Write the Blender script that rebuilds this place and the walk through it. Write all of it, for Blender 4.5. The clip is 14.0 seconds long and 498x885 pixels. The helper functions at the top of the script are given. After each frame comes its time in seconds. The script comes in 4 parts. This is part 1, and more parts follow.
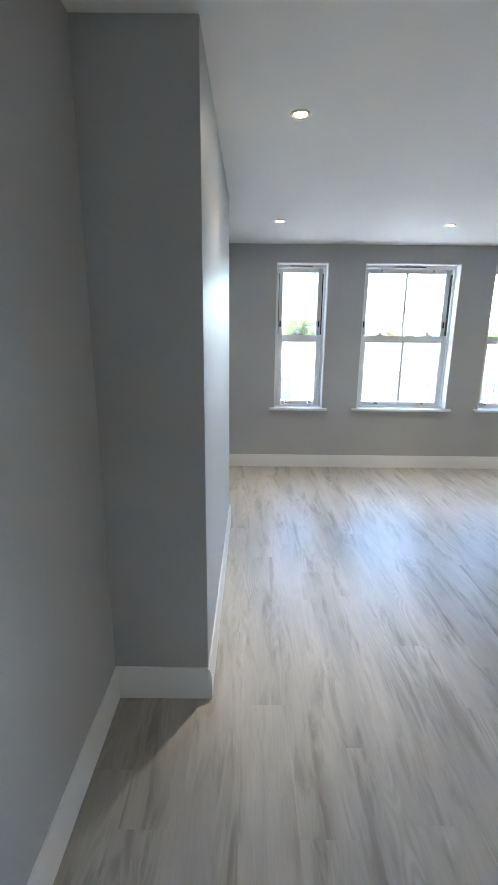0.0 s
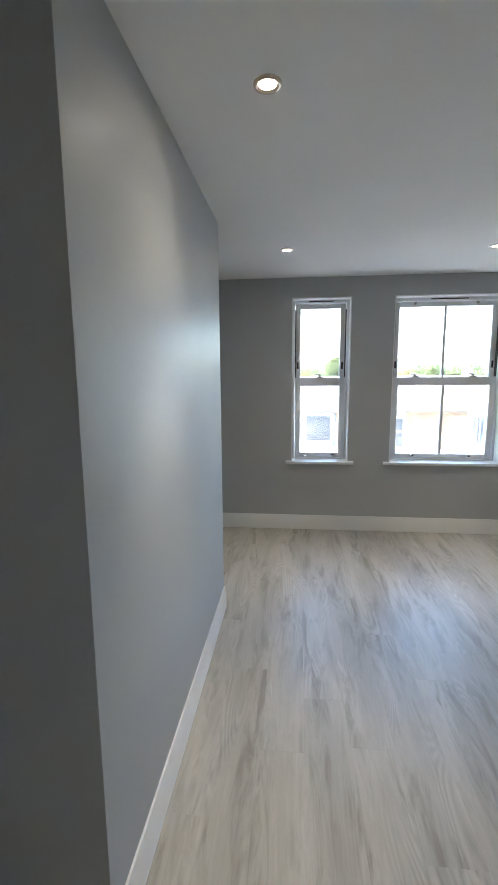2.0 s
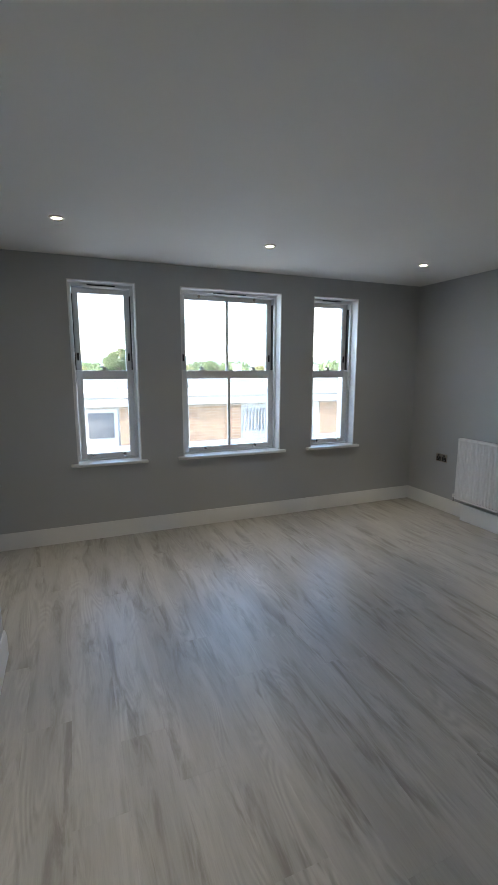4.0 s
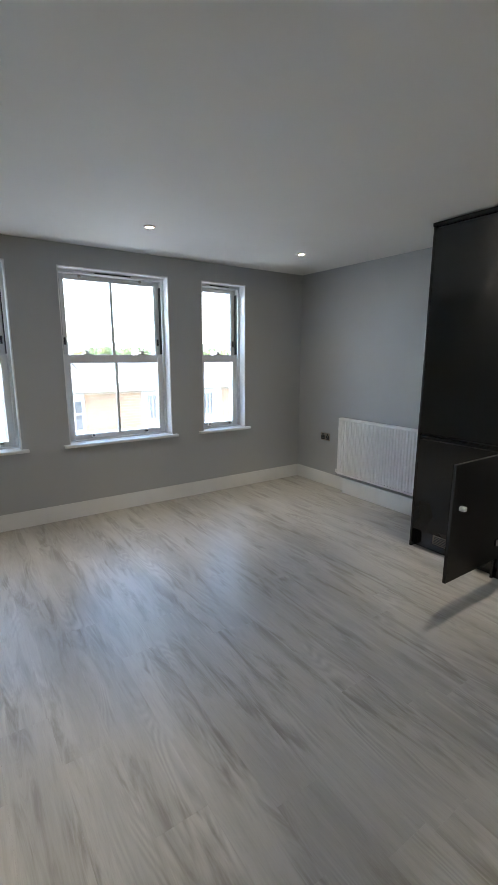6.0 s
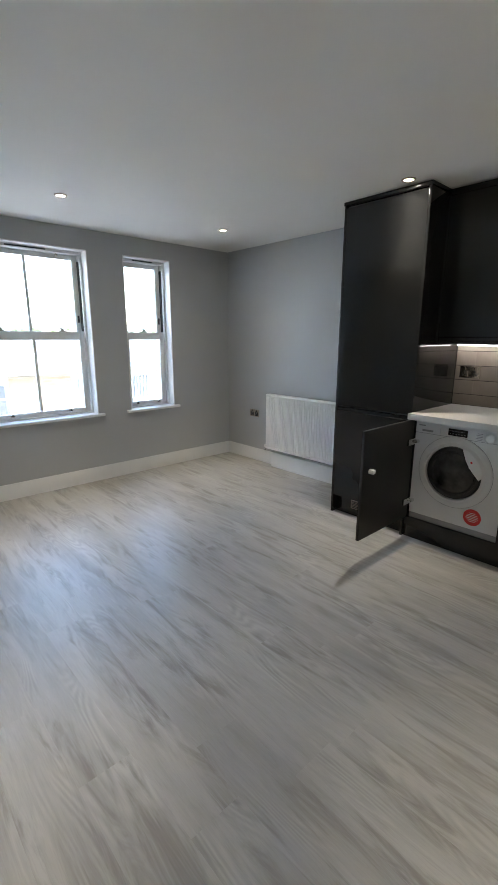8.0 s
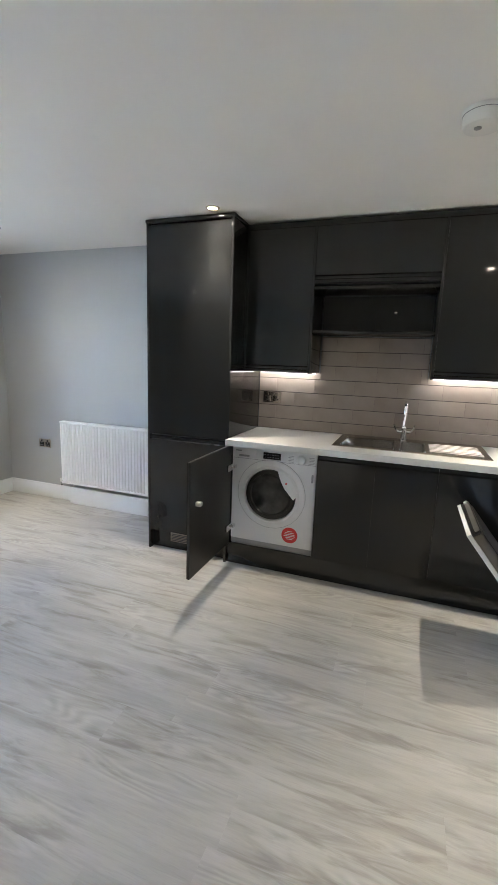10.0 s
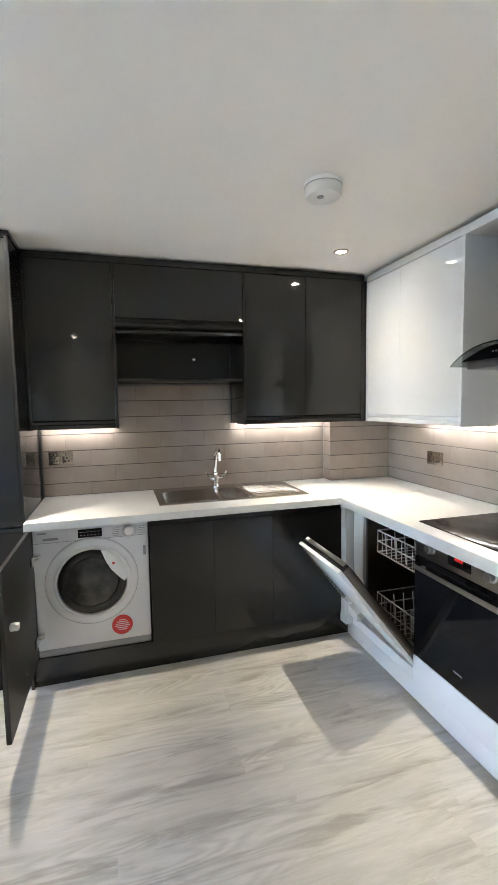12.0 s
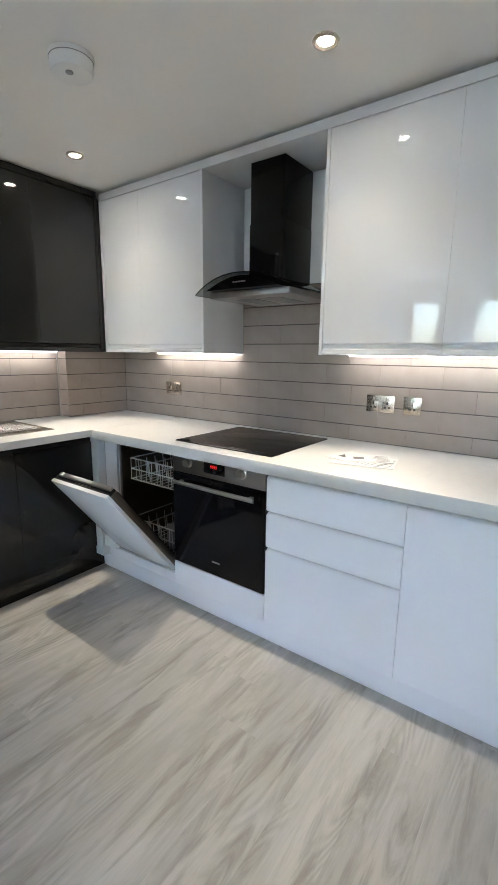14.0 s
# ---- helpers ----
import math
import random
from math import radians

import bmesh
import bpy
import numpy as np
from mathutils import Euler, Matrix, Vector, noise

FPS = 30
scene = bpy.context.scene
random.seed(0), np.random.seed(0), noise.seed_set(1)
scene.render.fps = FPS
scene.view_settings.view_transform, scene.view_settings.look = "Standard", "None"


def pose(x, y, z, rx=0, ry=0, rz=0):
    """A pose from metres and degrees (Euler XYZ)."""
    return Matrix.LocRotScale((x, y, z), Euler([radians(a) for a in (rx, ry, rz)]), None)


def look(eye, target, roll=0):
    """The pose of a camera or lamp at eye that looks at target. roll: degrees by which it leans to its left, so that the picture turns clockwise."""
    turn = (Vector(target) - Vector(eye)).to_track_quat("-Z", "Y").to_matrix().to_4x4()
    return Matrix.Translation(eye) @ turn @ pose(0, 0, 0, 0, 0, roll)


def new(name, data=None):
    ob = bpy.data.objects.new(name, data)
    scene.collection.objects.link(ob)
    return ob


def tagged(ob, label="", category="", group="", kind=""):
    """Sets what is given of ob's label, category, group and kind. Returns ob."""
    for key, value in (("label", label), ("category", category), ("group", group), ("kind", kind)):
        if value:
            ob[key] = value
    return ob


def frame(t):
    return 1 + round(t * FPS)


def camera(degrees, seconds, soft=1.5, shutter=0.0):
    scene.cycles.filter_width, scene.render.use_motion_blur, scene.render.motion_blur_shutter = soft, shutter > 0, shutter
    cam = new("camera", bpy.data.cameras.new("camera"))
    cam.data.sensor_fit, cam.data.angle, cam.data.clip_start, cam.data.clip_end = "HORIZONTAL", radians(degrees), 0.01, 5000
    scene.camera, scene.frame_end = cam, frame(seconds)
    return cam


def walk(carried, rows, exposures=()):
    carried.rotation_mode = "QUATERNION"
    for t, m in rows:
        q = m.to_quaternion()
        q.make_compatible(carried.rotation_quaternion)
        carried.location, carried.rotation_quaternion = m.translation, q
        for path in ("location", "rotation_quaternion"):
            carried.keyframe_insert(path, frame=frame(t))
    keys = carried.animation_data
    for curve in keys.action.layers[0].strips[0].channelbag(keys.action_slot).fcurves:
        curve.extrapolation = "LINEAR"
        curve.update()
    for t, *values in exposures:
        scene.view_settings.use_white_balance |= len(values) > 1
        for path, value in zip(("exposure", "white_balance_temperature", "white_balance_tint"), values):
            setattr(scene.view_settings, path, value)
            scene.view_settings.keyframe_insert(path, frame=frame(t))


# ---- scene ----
cam = camera(59.1, 14.0, soft=1.5)
PATH = [
    (0, (0.047, 0.061, 1.458), (0.043, 2.003, 0.979), 0.6),
    (0.5, (0.115, 0.298, 1.501), (0.333, 2.235, 1.055), 1.0),
    (1, (0.159, 0.489, 1.52), (0.099, 2.454, 1.153), -0.4),
    (1.5, (0.262, 0.649, 1.52), (-0.058, 2.597, 1.202), -0.9),
    (2, (0.33, 0.711, 1.499), (0.127, 2.677, 1.19), -0.4),
    (2.5, (0.327, 0.775, 1.494), (0.402, 2.748, 1.174), 0.4),
    (3, (0.316, 0.864, 1.507), (0.63, 2.809, 1.165), -0.6),
    (3.5, (0.292, 0.923, 1.48), (0.824, 2.821, 1.143), -0.3),
    (4, (0.287, 0.953, 1.475), (1.025, 2.782, 1.143), 0.1),
    (4.2, (0.299, 0.964, 1.474), (1.087, 2.772, 1.141), -0.2),
    (6.3, (0.373, 0.804, 1.443), (1.511, 2.399, 1.04), 0.4),
    (6.5, (0.374, 0.78, 1.436), (1.525, 2.361, 1.021), 0.5),
    (7, (0.38, 0.743, 1.427), (1.575, 2.286, 0.988), 0.6),
    (7.5, (0.387, 0.726, 1.414), (1.651, 2.208, 0.96), 0.5),
    (8, (0.405, 0.708, 1.408), (1.717, 2.144, 0.942), 0.1),
    (8.5, (0.406, 0.724, 1.402), (1.768, 2.108, 0.922), -0.2),
    (9, (0.442, 0.777, 1.405), (1.975, 1.967, 0.922), 0.7),
    (9.2, (0.432, 0.808, 1.415), (2.06, 1.865, 0.932), 1.0),
    (11.3, (0.653, 1.462, 1.495), (2.646, 1.54, 1.348), -0.8),
    (11.5, (0.663, 1.526, 1.522), (2.654, 1.431, 1.359), -1.6),
    (12, (0.795, 1.662, 1.489), (2.708, 1.102, 1.315), -0.9),
    (12.5, (0.921, 1.708, 1.471), (2.725, 0.868, 1.266), -0.7),
    (13, (0.985, 1.814, 1.443), (2.553, 0.601, 1.176), -1.0),
    (13.5, (0.972, 1.874, 1.396), (2.337, 0.454, 1.045), 0.1),
    (14, (0.912, 1.881, 1.361), (2.077, 0.304, 0.964), 0.7),
]
EXPOSURES = [
    (0.0, 5.32, 6150, 10), (0.5, 4.66, 6250, 10), (1.0, 4.70, 6350, 10), (2.0, 4.74, 6400, 10), (2.5, 4.62, 6400, 10), (3.0, 4.25, 6400, 10),
    (3.5, 4.05, 6400, 10), (4.2, 4.05, 6400, 10), (6.3, 4.63, 6450, 10), (7.0, 4.82, 6450, 10), (8.5, 4.84, 6400, 10), (9.0, 5.17, 6350, 10),
    (9.2, 5.24, 6350, 10), (11.3, 6.0, 6350, 10), (12.0, 5.98, 6350, 10), (13.0, 5.88, 6300, 10), (14.0, 5.38, 6250, 10.5),
]
walk(cam, [(t, look(eye, target, roll)) for t, eye, target, roll in PATH], EXPOSURES)

# ---- world and light ----
SUN_ELEV, SUN_AZ = 38.0, 258.0
world = bpy.data.worlds.new("daylight")
scene.world = world
world.use_nodes = True
wn = world.node_tree
wn.nodes.clear()
sky = wn.nodes.new("ShaderNodeTexSky")
sky.sky_type = "NISHITA"
sky.sun_disc = False
sky.sun_elevation = radians(SUN_ELEV)
sky.sun_rotation = radians(SUN_AZ)
sky.dust_density, sky.air_density = 1.0, 1.0
bg = wn.nodes.new("ShaderNodeBackground")
bg.inputs["Strength"].default_value = 0.15
wo = wn.nodes.new("ShaderNodeOutputWorld")
wn.links.new(sky.outputs[0], bg.inputs["Color"])
wn.links.new(bg.outputs[0], wo.inputs["Surface"])

sun_data = bpy.data.lights.new("sun", "SUN")
sun_data.energy, sun_data.angle, sun_data.color = 2.2, radians(6), (1.0, 0.96, 0.91)
sun = new("sun", sun_data)
az, el = radians(SUN_AZ), radians(SUN_ELEV)
sun_dir = Vector((math.sin(az) * math.cos(el), math.cos(az) * math.cos(el), math.sin(el)))
sun.matrix_world = look(sun_dir * 60, (0, 0, 0))

BEAM_WATTS, SPILL_WATTS, LED_STRENGTH = 2.8, 0.42, 0.85
CEIL = 2.35
DOWNLIGHTS = [(0.243, 2.162), (0.27, 3.944), (1.686, 4.02), (3.137, 4.05), (3.143, 2.258), (3.13, 0.412), (1.70, 0.425)]
for n, (dx, dy) in enumerate(DOWNLIGHTS):
    for watts, cone in ((BEAM_WATTS, 54), (SPILL_WATTS, 118)):
        spot_data = bpy.data.lights.new("downlight_beam", "SPOT")
        spot_data.energy, spot_data.color = watts, (1.0, 0.875, 0.69)
        spot_data.spot_size, spot_data.spot_blend, spot_data.shadow_soft_size = radians(cone), 1.0, 0.015
        spot = new("downlight_beam", spot_data)
        spot.matrix_world = look((dx, dy, CEIL - 0.012), (dx, dy, 0))


# ---- materials ----
def mat(name, color, rough=0.5, metal=0.0, var=0.06, scale=6.0, fine=120.0, bump=0.02, coat=0.0, ior=1.5, rough_var=0.08, emit=0.0, island=False):
    m = bpy.data.materials.new(name)
    m.use_nodes = True
    nt = m.node_tree
    b = nt.nodes["Principled BSDF"]
    b.inputs["Roughness"].default_value, b.inputs["Metallic"].default_value = rough, metal
    b.inputs["IOR"].default_value = ior
    b.inputs["Coat Weight"].default_value, b.inputs["Coat Roughness"].default_value = coat, 0.03
    tc = nt.nodes.new("ShaderNodeTexCoord")
    big = nt.nodes.new("ShaderNodeTexNoise")
    big.inputs["Scale"].default_value, big.inputs["Detail"].default_value = scale, 4
    small = nt.nodes.new("ShaderNodeTexNoise")
    small.inputs["Scale"].default_value, small.inputs["Detail"].default_value = fine, 3
    nt.links.new(tc.outputs["Object"], big.inputs["Vector"])
    nt.links.new(tc.outputs["Object"], small.inputs["Vector"])
    ramp = nt.nodes.new("ShaderNodeMapRange")
    ramp.inputs["From Min"].default_value, ramp.inputs["From Max"].default_value = 0.3, 0.7
    ramp.inputs["To Min"].default_value, ramp.inputs["To Max"].default_value = 1 - var, 1 + var
    nt.links.new(big.outputs["Fac"], ramp.inputs["Value"])
    mul = nt.nodes.new("ShaderNodeVectorMath")
    mul.operation = "SCALE"
    mul.inputs[0].default_value = color
    nt.links.new(ramp.outputs["Result"], mul.inputs["Scale"])
    nt.links.new(mul.outputs["Vector"], b.inputs["Base Color"])
    rr = nt.nodes.new("ShaderNodeMapRange")
    rr.inputs["To Min"].default_value, rr.inputs["To Max"].default_value = max(0.0, rough * (1 - rough_var)), min(1.0, rough * (1 + rough_var))
    nt.links.new(small.outputs["Fac"], rr.inputs["Value"])
    nt.links.new(rr.outputs["Result"], b.inputs["Roughness"])
    if bump:
        bp = nt.nodes.new("ShaderNodeBump")
        bp.inputs["Strength"].default_value, bp.inputs["Distance"].default_value = bump, 0.002
        nt.links.new(small.outputs["Fac"], bp.inputs["Height"])
        nt.links.new(bp.outputs["Normal"], b.inputs["Normal"])
    if emit:
        b.inputs["Emission Color"].default_value = (*color, 1)
        b.inputs["Emission Strength"].default_value = emit
    return m


def random_tint(m, amount, island=False):
    """Adds a piece-by-piece change of brightness to a material made by mat()."""
    nt = m.node_tree
    b = nt.nodes["Principled BSDF"]
    src = b.inputs["Base Color"].links[0].from_socket
    if island:
        r = nt.nodes.new("ShaderNodeNewGeometry").outputs["Random Per Island"]
    else:
        r = nt.nodes.new("ShaderNodeObjectInfo").outputs["Random"]
    mr = nt.nodes.new("ShaderNodeMapRange")
    mr.inputs["To Min"].default_value, mr.inputs["To Max"].default_value = 1 - amount, 1 + amount
    nt.links.new(r, mr.inputs["Value"])
    sc = nt.nodes.new("ShaderNodeVectorMath")
    sc.operation = "SCALE"
    nt.links.new(src, sc.inputs[0])
    nt.links.new(mr.outputs["Result"], sc.inputs["Scale"])
    nt.links.new(sc.outputs["Vector"], b.inputs["Base Color"])
    return m


def plank_material():
    """Limed grey oak: soft tone changes, broken taupe streaks with cathedral figure in them, fine pores and a satin sheen, different on each plank."""
    m = bpy.data.materials.new("grey_oak_vinyl")
    m.use_nodes = True
    nt = m.node_tree
    b = nt.nodes["Principled BSDF"]
    b.inputs["IOR"].default_value = 1.65
    tc = nt.nodes.new("ShaderNodeTexCoord")
    info = nt.nodes.new("ShaderNodeObjectInfo")
    comb = nt.nodes.new("ShaderNodeCombineXYZ")
    for s in ("X", "Y", "Z"):
        nt.links.new(info.outputs["Random"], comb.inputs[s])
    shift = nt.nodes.new("ShaderNodeVectorMath")
    shift.operation = "MULTIPLY_ADD"
    nt.links.new(comb.outputs[0], shift.inputs[0])
    shift.inputs[1].default_value = (37.0, 91.0, 13.0)
    nt.links.new(tc.outputs["Object"], shift.inputs[2])
    whole = nt.nodes.new("ShaderNodeNewGeometry")

    def streaks(sx, sy, detail, rough=0.6, warp=0.0, running=False):
        mp = nt.nodes.new("ShaderNodeMapping")
        mp.inputs["Scale"].default_value = (sx, sy, 1)
        nt.links.new(whole.outputs["Position"] if running else shift.outputs[0], mp.inputs["Vector"])
        n = nt.nodes.new("ShaderNodeTexNoise")
        n.inputs["Scale"].default_value, n.inputs["Detail"].default_value, n.inputs["Roughness"].default_value = 1.0, detail, rough
        n.inputs["Distortion"].default_value = warp
        nt.links.new(mp.outputs[0], n.inputs["Vector"])
        return n.outputs["Fac"]

    def span(value, f0, f1, t0, t1, smooth=True):
        mr = nt.nodes.new("ShaderNodeMapRange")
        mr.interpolation_type = "SMOOTHSTEP" if smooth else "LINEAR"
        for key, v in (("From Min", f0), ("From Max", f1), ("To Min", t0), ("To Max", t1)):
            mr.inputs[key].default_value = v
        nt.links.new(value, mr.inputs["Value"])
        return mr.outputs["Result"]

    def op(kind, a, c):
        n = nt.nodes.new("ShaderNodeMath")
        n.operation = kind
        for k, v in enumerate((a, c)):
            if isinstance(v, float):
                n.inputs[k].default_value = v
            else:
                nt.links.new(v, n.inputs[k])
        return n.outputs[0]

    broad = streaks(6.0, 0.8, 3, 0.5, 0.4, True)
    streak = span(streaks(17.0, 2.3, 5, 0.62, 0.9), 0.42, 0.68, 0.0, 1.0)
    patch = span(streaks(8.0, 1.5, 2, 0.5, 0.2, True), 0.38, 0.62, 0.25, 1.0)
    dark = op("MULTIPLY", streak, patch)
    rings = streaks(7.5, 1.05, 1, 0.4, 0.25)
    figure = op("SINE", op("MULTIPLY", rings, 120.0), 0.0)
    figure_at = span(streaks(8.0, 1.6, 2, 0.5, 0.0), 0.50, 0.66, 0.0, 1.0)
    grain = streaks(85.0, 5.0, 3, 0.6, 0.6)
    pores = streaks(300.0, 16.0, 2)
    shade = op("MULTIPLY", span(broad, 0.30, 0.70, 0.86, 1.07), span(info.outputs["Random"], 0.0, 1.0, 0.975, 1.025, False))
    shade = op("MULTIPLY", shade, span(grain, 0.30, 0.70, 0.955, 1.03))
    shade = op("MULTIPLY", shade, span(pores, 0.30, 0.50, 0.93, 1.0))
    shade = op("MULTIPLY", shade, op("ADD", 1.0, op("MULTIPLY", op("MULTIPLY", figure, figure_at), 0.10)))
    mix = nt.nodes.new("ShaderNodeMix")
    mix.data_type = "RGBA"
    nt.links.new(dark, mix.inputs[0])
    mix.inputs[6].default_value = (0.452, 0.440, 0.412, 1)
    mix.inputs[7].default_value = (0.285, 0.267, 0.239, 1)
    sc = nt.nodes.new("ShaderNodeVectorMath")
    sc.operation = "SCALE"
    nt.links.new(mix.outputs[2], sc.inputs[0])
    nt.links.new(shade, sc.inputs["Scale"])
    nt.links.new(sc.outputs[0], b.inputs["Base Color"])
    nt.links.new(span(grain, 0.2, 0.8, 0.36, 0.47, False), b.inputs["Roughness"])
    bp = nt.nodes.new("ShaderNodeBump")
    bp.inputs["Strength"].default_value, bp.inputs["Distance"].default_value = 0.12, 0.001
    nt.links.new(pores, bp.inputs["Height"])
    nt.links.new(bp.outputs[0], b.inputs["Normal"])
    return m


def glass_material(name, color=(1, 1, 1), rough=0.0):
    m = bpy.data.materials.new(name)
    m.use_nodes = True
    nt = m.node_tree
    nt.nodes.clear()
    out = nt.nodes.new("ShaderNodeOutputMaterial")
    g = nt.nodes.new("ShaderNodeBsdfGlass")
    g.inputs["Color"].default_value, g.inputs["Roughness"].default_value, g.inputs["IOR"].default_value = (*color, 1), rough, 1.45
    nt.links.new(g.outputs[0], out.inputs["Surface"])
    return m


WALL = mat("grey_wall_emulsion", (0.465, 0.477, 0.484), 0.48, var=0.015, scale=2.5, fine=260, bump=0.05)
CEILING = mat("white_ceiling_emulsion", (0.85, 0.84, 0.815), 0.75, var=0.012, scale=2, fine=240, bump=0.04)
TRIM = mat("white_satin_trim", (0.81, 0.81, 0.80), 0.32, var=0.02, scale=4, fine=160, bump=0.02)
UPVC = mat("white_upvc", (0.74, 0.745, 0.75), 0.28, var=0.012, scale=5, fine=180, bump=0.01)
PLANK = plank_material()
SUBFLOOR = mat("grey_underlay", (0.20, 0.19, 0.175), 0.9)
DARK = mat("anthracite_gloss_lacquer", (0.0152, 0.0158, 0.0165), 0.05, var=0.05, scale=3, fine=30, bump=0.004, ior=1.5)
BEZEL = mat("dark_nickel", (0.20, 0.17, 0.14), 0.35, metal=1.0, var=0.04)
LAMP_RIM = mat("bronze_nickel_rim", (0.46, 0.40, 0.33), 0.28, metal=1.0, var=0.04)
CARCASS = mat("anthracite_board", (0.016, 0.0165, 0.0175), 0.45, var=0.05, bump=0.01)
WHITE = mat("white_gloss_lacquer", (0.70, 0.702, 0.70), 0.02, var=0.01, scale=3, fine=30, bump=0.003, ior=1.32)
WHITE_SATIN = mat("white_satin_lacquer", (0.87, 0.862, 0.88), 0.42, var=0.01, scale=3, fine=30, bump=0.005, ior=1.4)
WHITE_SIDE = mat("white_melamine", (0.70, 0.705, 0.71), 0.38, var=0.015, bump=0.01)
WORKTOP = mat("white_speckled_worktop", (0.62, 0.612, 0.595), 0.34, var=0.022, scale=38, fine=320, bump=0.02)
TILE = random_tint(mat("taupe_glazed_tile", (0.315, 0.266, 0.230), 0.20, var=0.06, scale=9, fine=28, bump=0.05), 0.05)
GROUT = mat("brown_grout", (0.085, 0.070, 0.060), 0.85, var=0.08, fine=300, bump=0.1)
PLATE = mat("polished_socket_steel", (0.38, 0.325, 0.27), 0.26, metal=1.0, var=0.06, scale=20, bump=0.0)
STEEL = mat("brushed_steel", (0.50, 0.49, 0.47), 0.30, metal=1.0, var=0.05, scale=12, fine=220, bump=0.02)
SINK_STEEL = mat("satin_sink_steel", (0.50, 0.465, 0.425), 0.22, metal=1.0, var=0.05, scale=5, fine=20, bump=0.0)
# same brushed steel, darkened in colour for the dark room it reflects
OVEN_STEEL = mat("oven_steel_dark_reflection", (0.30, 0.285, 0.265), 0.30, metal=1.0, var=0.05, scale=12, fine=220, bump=0.02)
CHROME = mat("polished_chrome", (0.75, 0.75, 0.75), 0.10, metal=1.0, var=0.02)
NICKEL = mat("satin_nickel", (0.42, 0.38, 0.33), 0.28, metal=1.0, var=0.04)
BLACK_GLASS = mat("black_glass", (0.005, 0.005, 0.006), 0.08, var=0.02, bump=0.0, ior=1.28)
BLACK = mat("black_plastic", (0.010, 0.010, 0.011), 0.38, var=0.05, bump=0.01)
HOOD_BLACK = mat("black_enamel", (0.004, 0.004, 0.005), 0.06, var=0.05, bump=0.003, ior=1.3)
GREY_PLASTIC = mat("grey_plastic", (0.30, 0.30, 0.31), 0.4, var=0.03)
MACHINE = mat("silver_white_enamel", (0.70, 0.70, 0.71), 0.3, var=0.012, bump=0.004)
PLINTH = mat("grey_plinth_board", (0.24, 0.25, 0.27), 0.35, var=0.04)
# porthole glass: blotchy grey in the colour stands in for swirling highlights
SWIRLED_GLASS = mat("dark_glass_painted_swirls", (0.045, 0.046, 0.048), 0.04, var=0.6, scale=9, bump=0.0)
RED = mat("red_sticker", (0.62, 0.03, 0.03), 0.4, var=0.02, bump=0.0)
PAPER = mat("printed_paper", (0.72, 0.72, 0.71), 0.7, var=0.02)
INK = mat("grey_ink", (0.13, 0.13, 0.135), 0.7, var=0.2, scale=60)
RADIATOR = mat("white_radiator_enamel", (0.86, 0.86, 0.855), 0.3, var=0.01, bump=0.004)
PLASTIC = mat("white_plastic", (0.78, 0.78, 0.76), 0.4, var=0.015, bump=0.005)
GLASS = glass_material("window_glass", (0.94, 0.95, 0.95))
HOOD_GLASS = glass_material("smoked_glass", (0.72, 0.75, 0.74), 0.0)
LAMP = mat("lamp_lens", (1.0, 0.90, 0.74), 0.5, emit=7.0, bump=0)
LED = mat("led_strip", (1.0, 0.95, 0.89), 0.5, emit=LED_STRENGTH, bump=0)
DISPLAY_RED = mat("red_display", (1.0, 0.015, 0.015), 0.5, emit=0.014, bump=0)


# ---- builders ----
HOME = {}


def box(bm, x0, x1, y0, y1, z0, z1, bevel=0.0, turn=None):
    """A box between two corners, with its edges bevelled; turn: a matrix applied to it."""
    c = Vector(((x0 + x1) / 2, (y0 + y1) / 2, (z0 + z1) / 2))
    s = (abs(x1 - x0), abs(y1 - y0), abs(z1 - z0))
    made = bmesh.ops.create_cube(bm, size=1.0, matrix=Matrix.LocRotScale(c, None, s))
    verts = made["verts"]
    if bevel:
        edges = list({e for v in verts for e in v.link_edges})
        out = bmesh.ops.bevel(bm, geom=edges, offset=min(bevel, min(s) * 0.45), segments=2, affect="EDGES", profile=0.6)
        verts = list({v for f in out["faces"] for v in f.verts} | {v for v in verts if v.is_valid})
    if turn is not None:
        bmesh.ops.transform(bm, matrix=turn, verts=verts)
    return bm


def slab(x0, x1, y0, y1, z0, z1, bevel=0.0015, turn=None):
    return box(bmesh.new(), x0, x1, y0, y1, z0, z1, bevel, turn)


def lathe(profile, place, axis="Z", seg=32, bm=None):
    """A body of revolution from (radius, height) pairs round the axis through place."""
    bm = bm or bmesh.new()
    turn = {"Z": Matrix.Identity(3), "X": Euler((0, radians(-90), 0)).to_matrix(), "Y": Euler((radians(-90), 0, 0)).to_matrix()}[axis]
    rings = []
    for r, h in profile:
        if r < 1e-6:
            rings.append([bm.verts.new(turn @ Vector((0, 0, h)) + Vector(place))])
        else:
            rings.append([bm.verts.new(turn @ Vector((r * math.cos(a), r * math.sin(a), h)) + Vector(place)) for a in (2 * math.pi * k / seg for k in range(seg))])
    for a, b in zip(rings, rings[1:]):
        for k in range(seg):
            face = [a[k % len(a)], a[(k + 1) % len(a)], b[(k + 1) % len(b)], b[k % len(b)]]
            face = list(dict.fromkeys(face))
            if len(face) > 2:
                bm.faces.new(face)
    bmesh.ops.recalc_face_normals(bm, faces=bm.faces)
    return bm


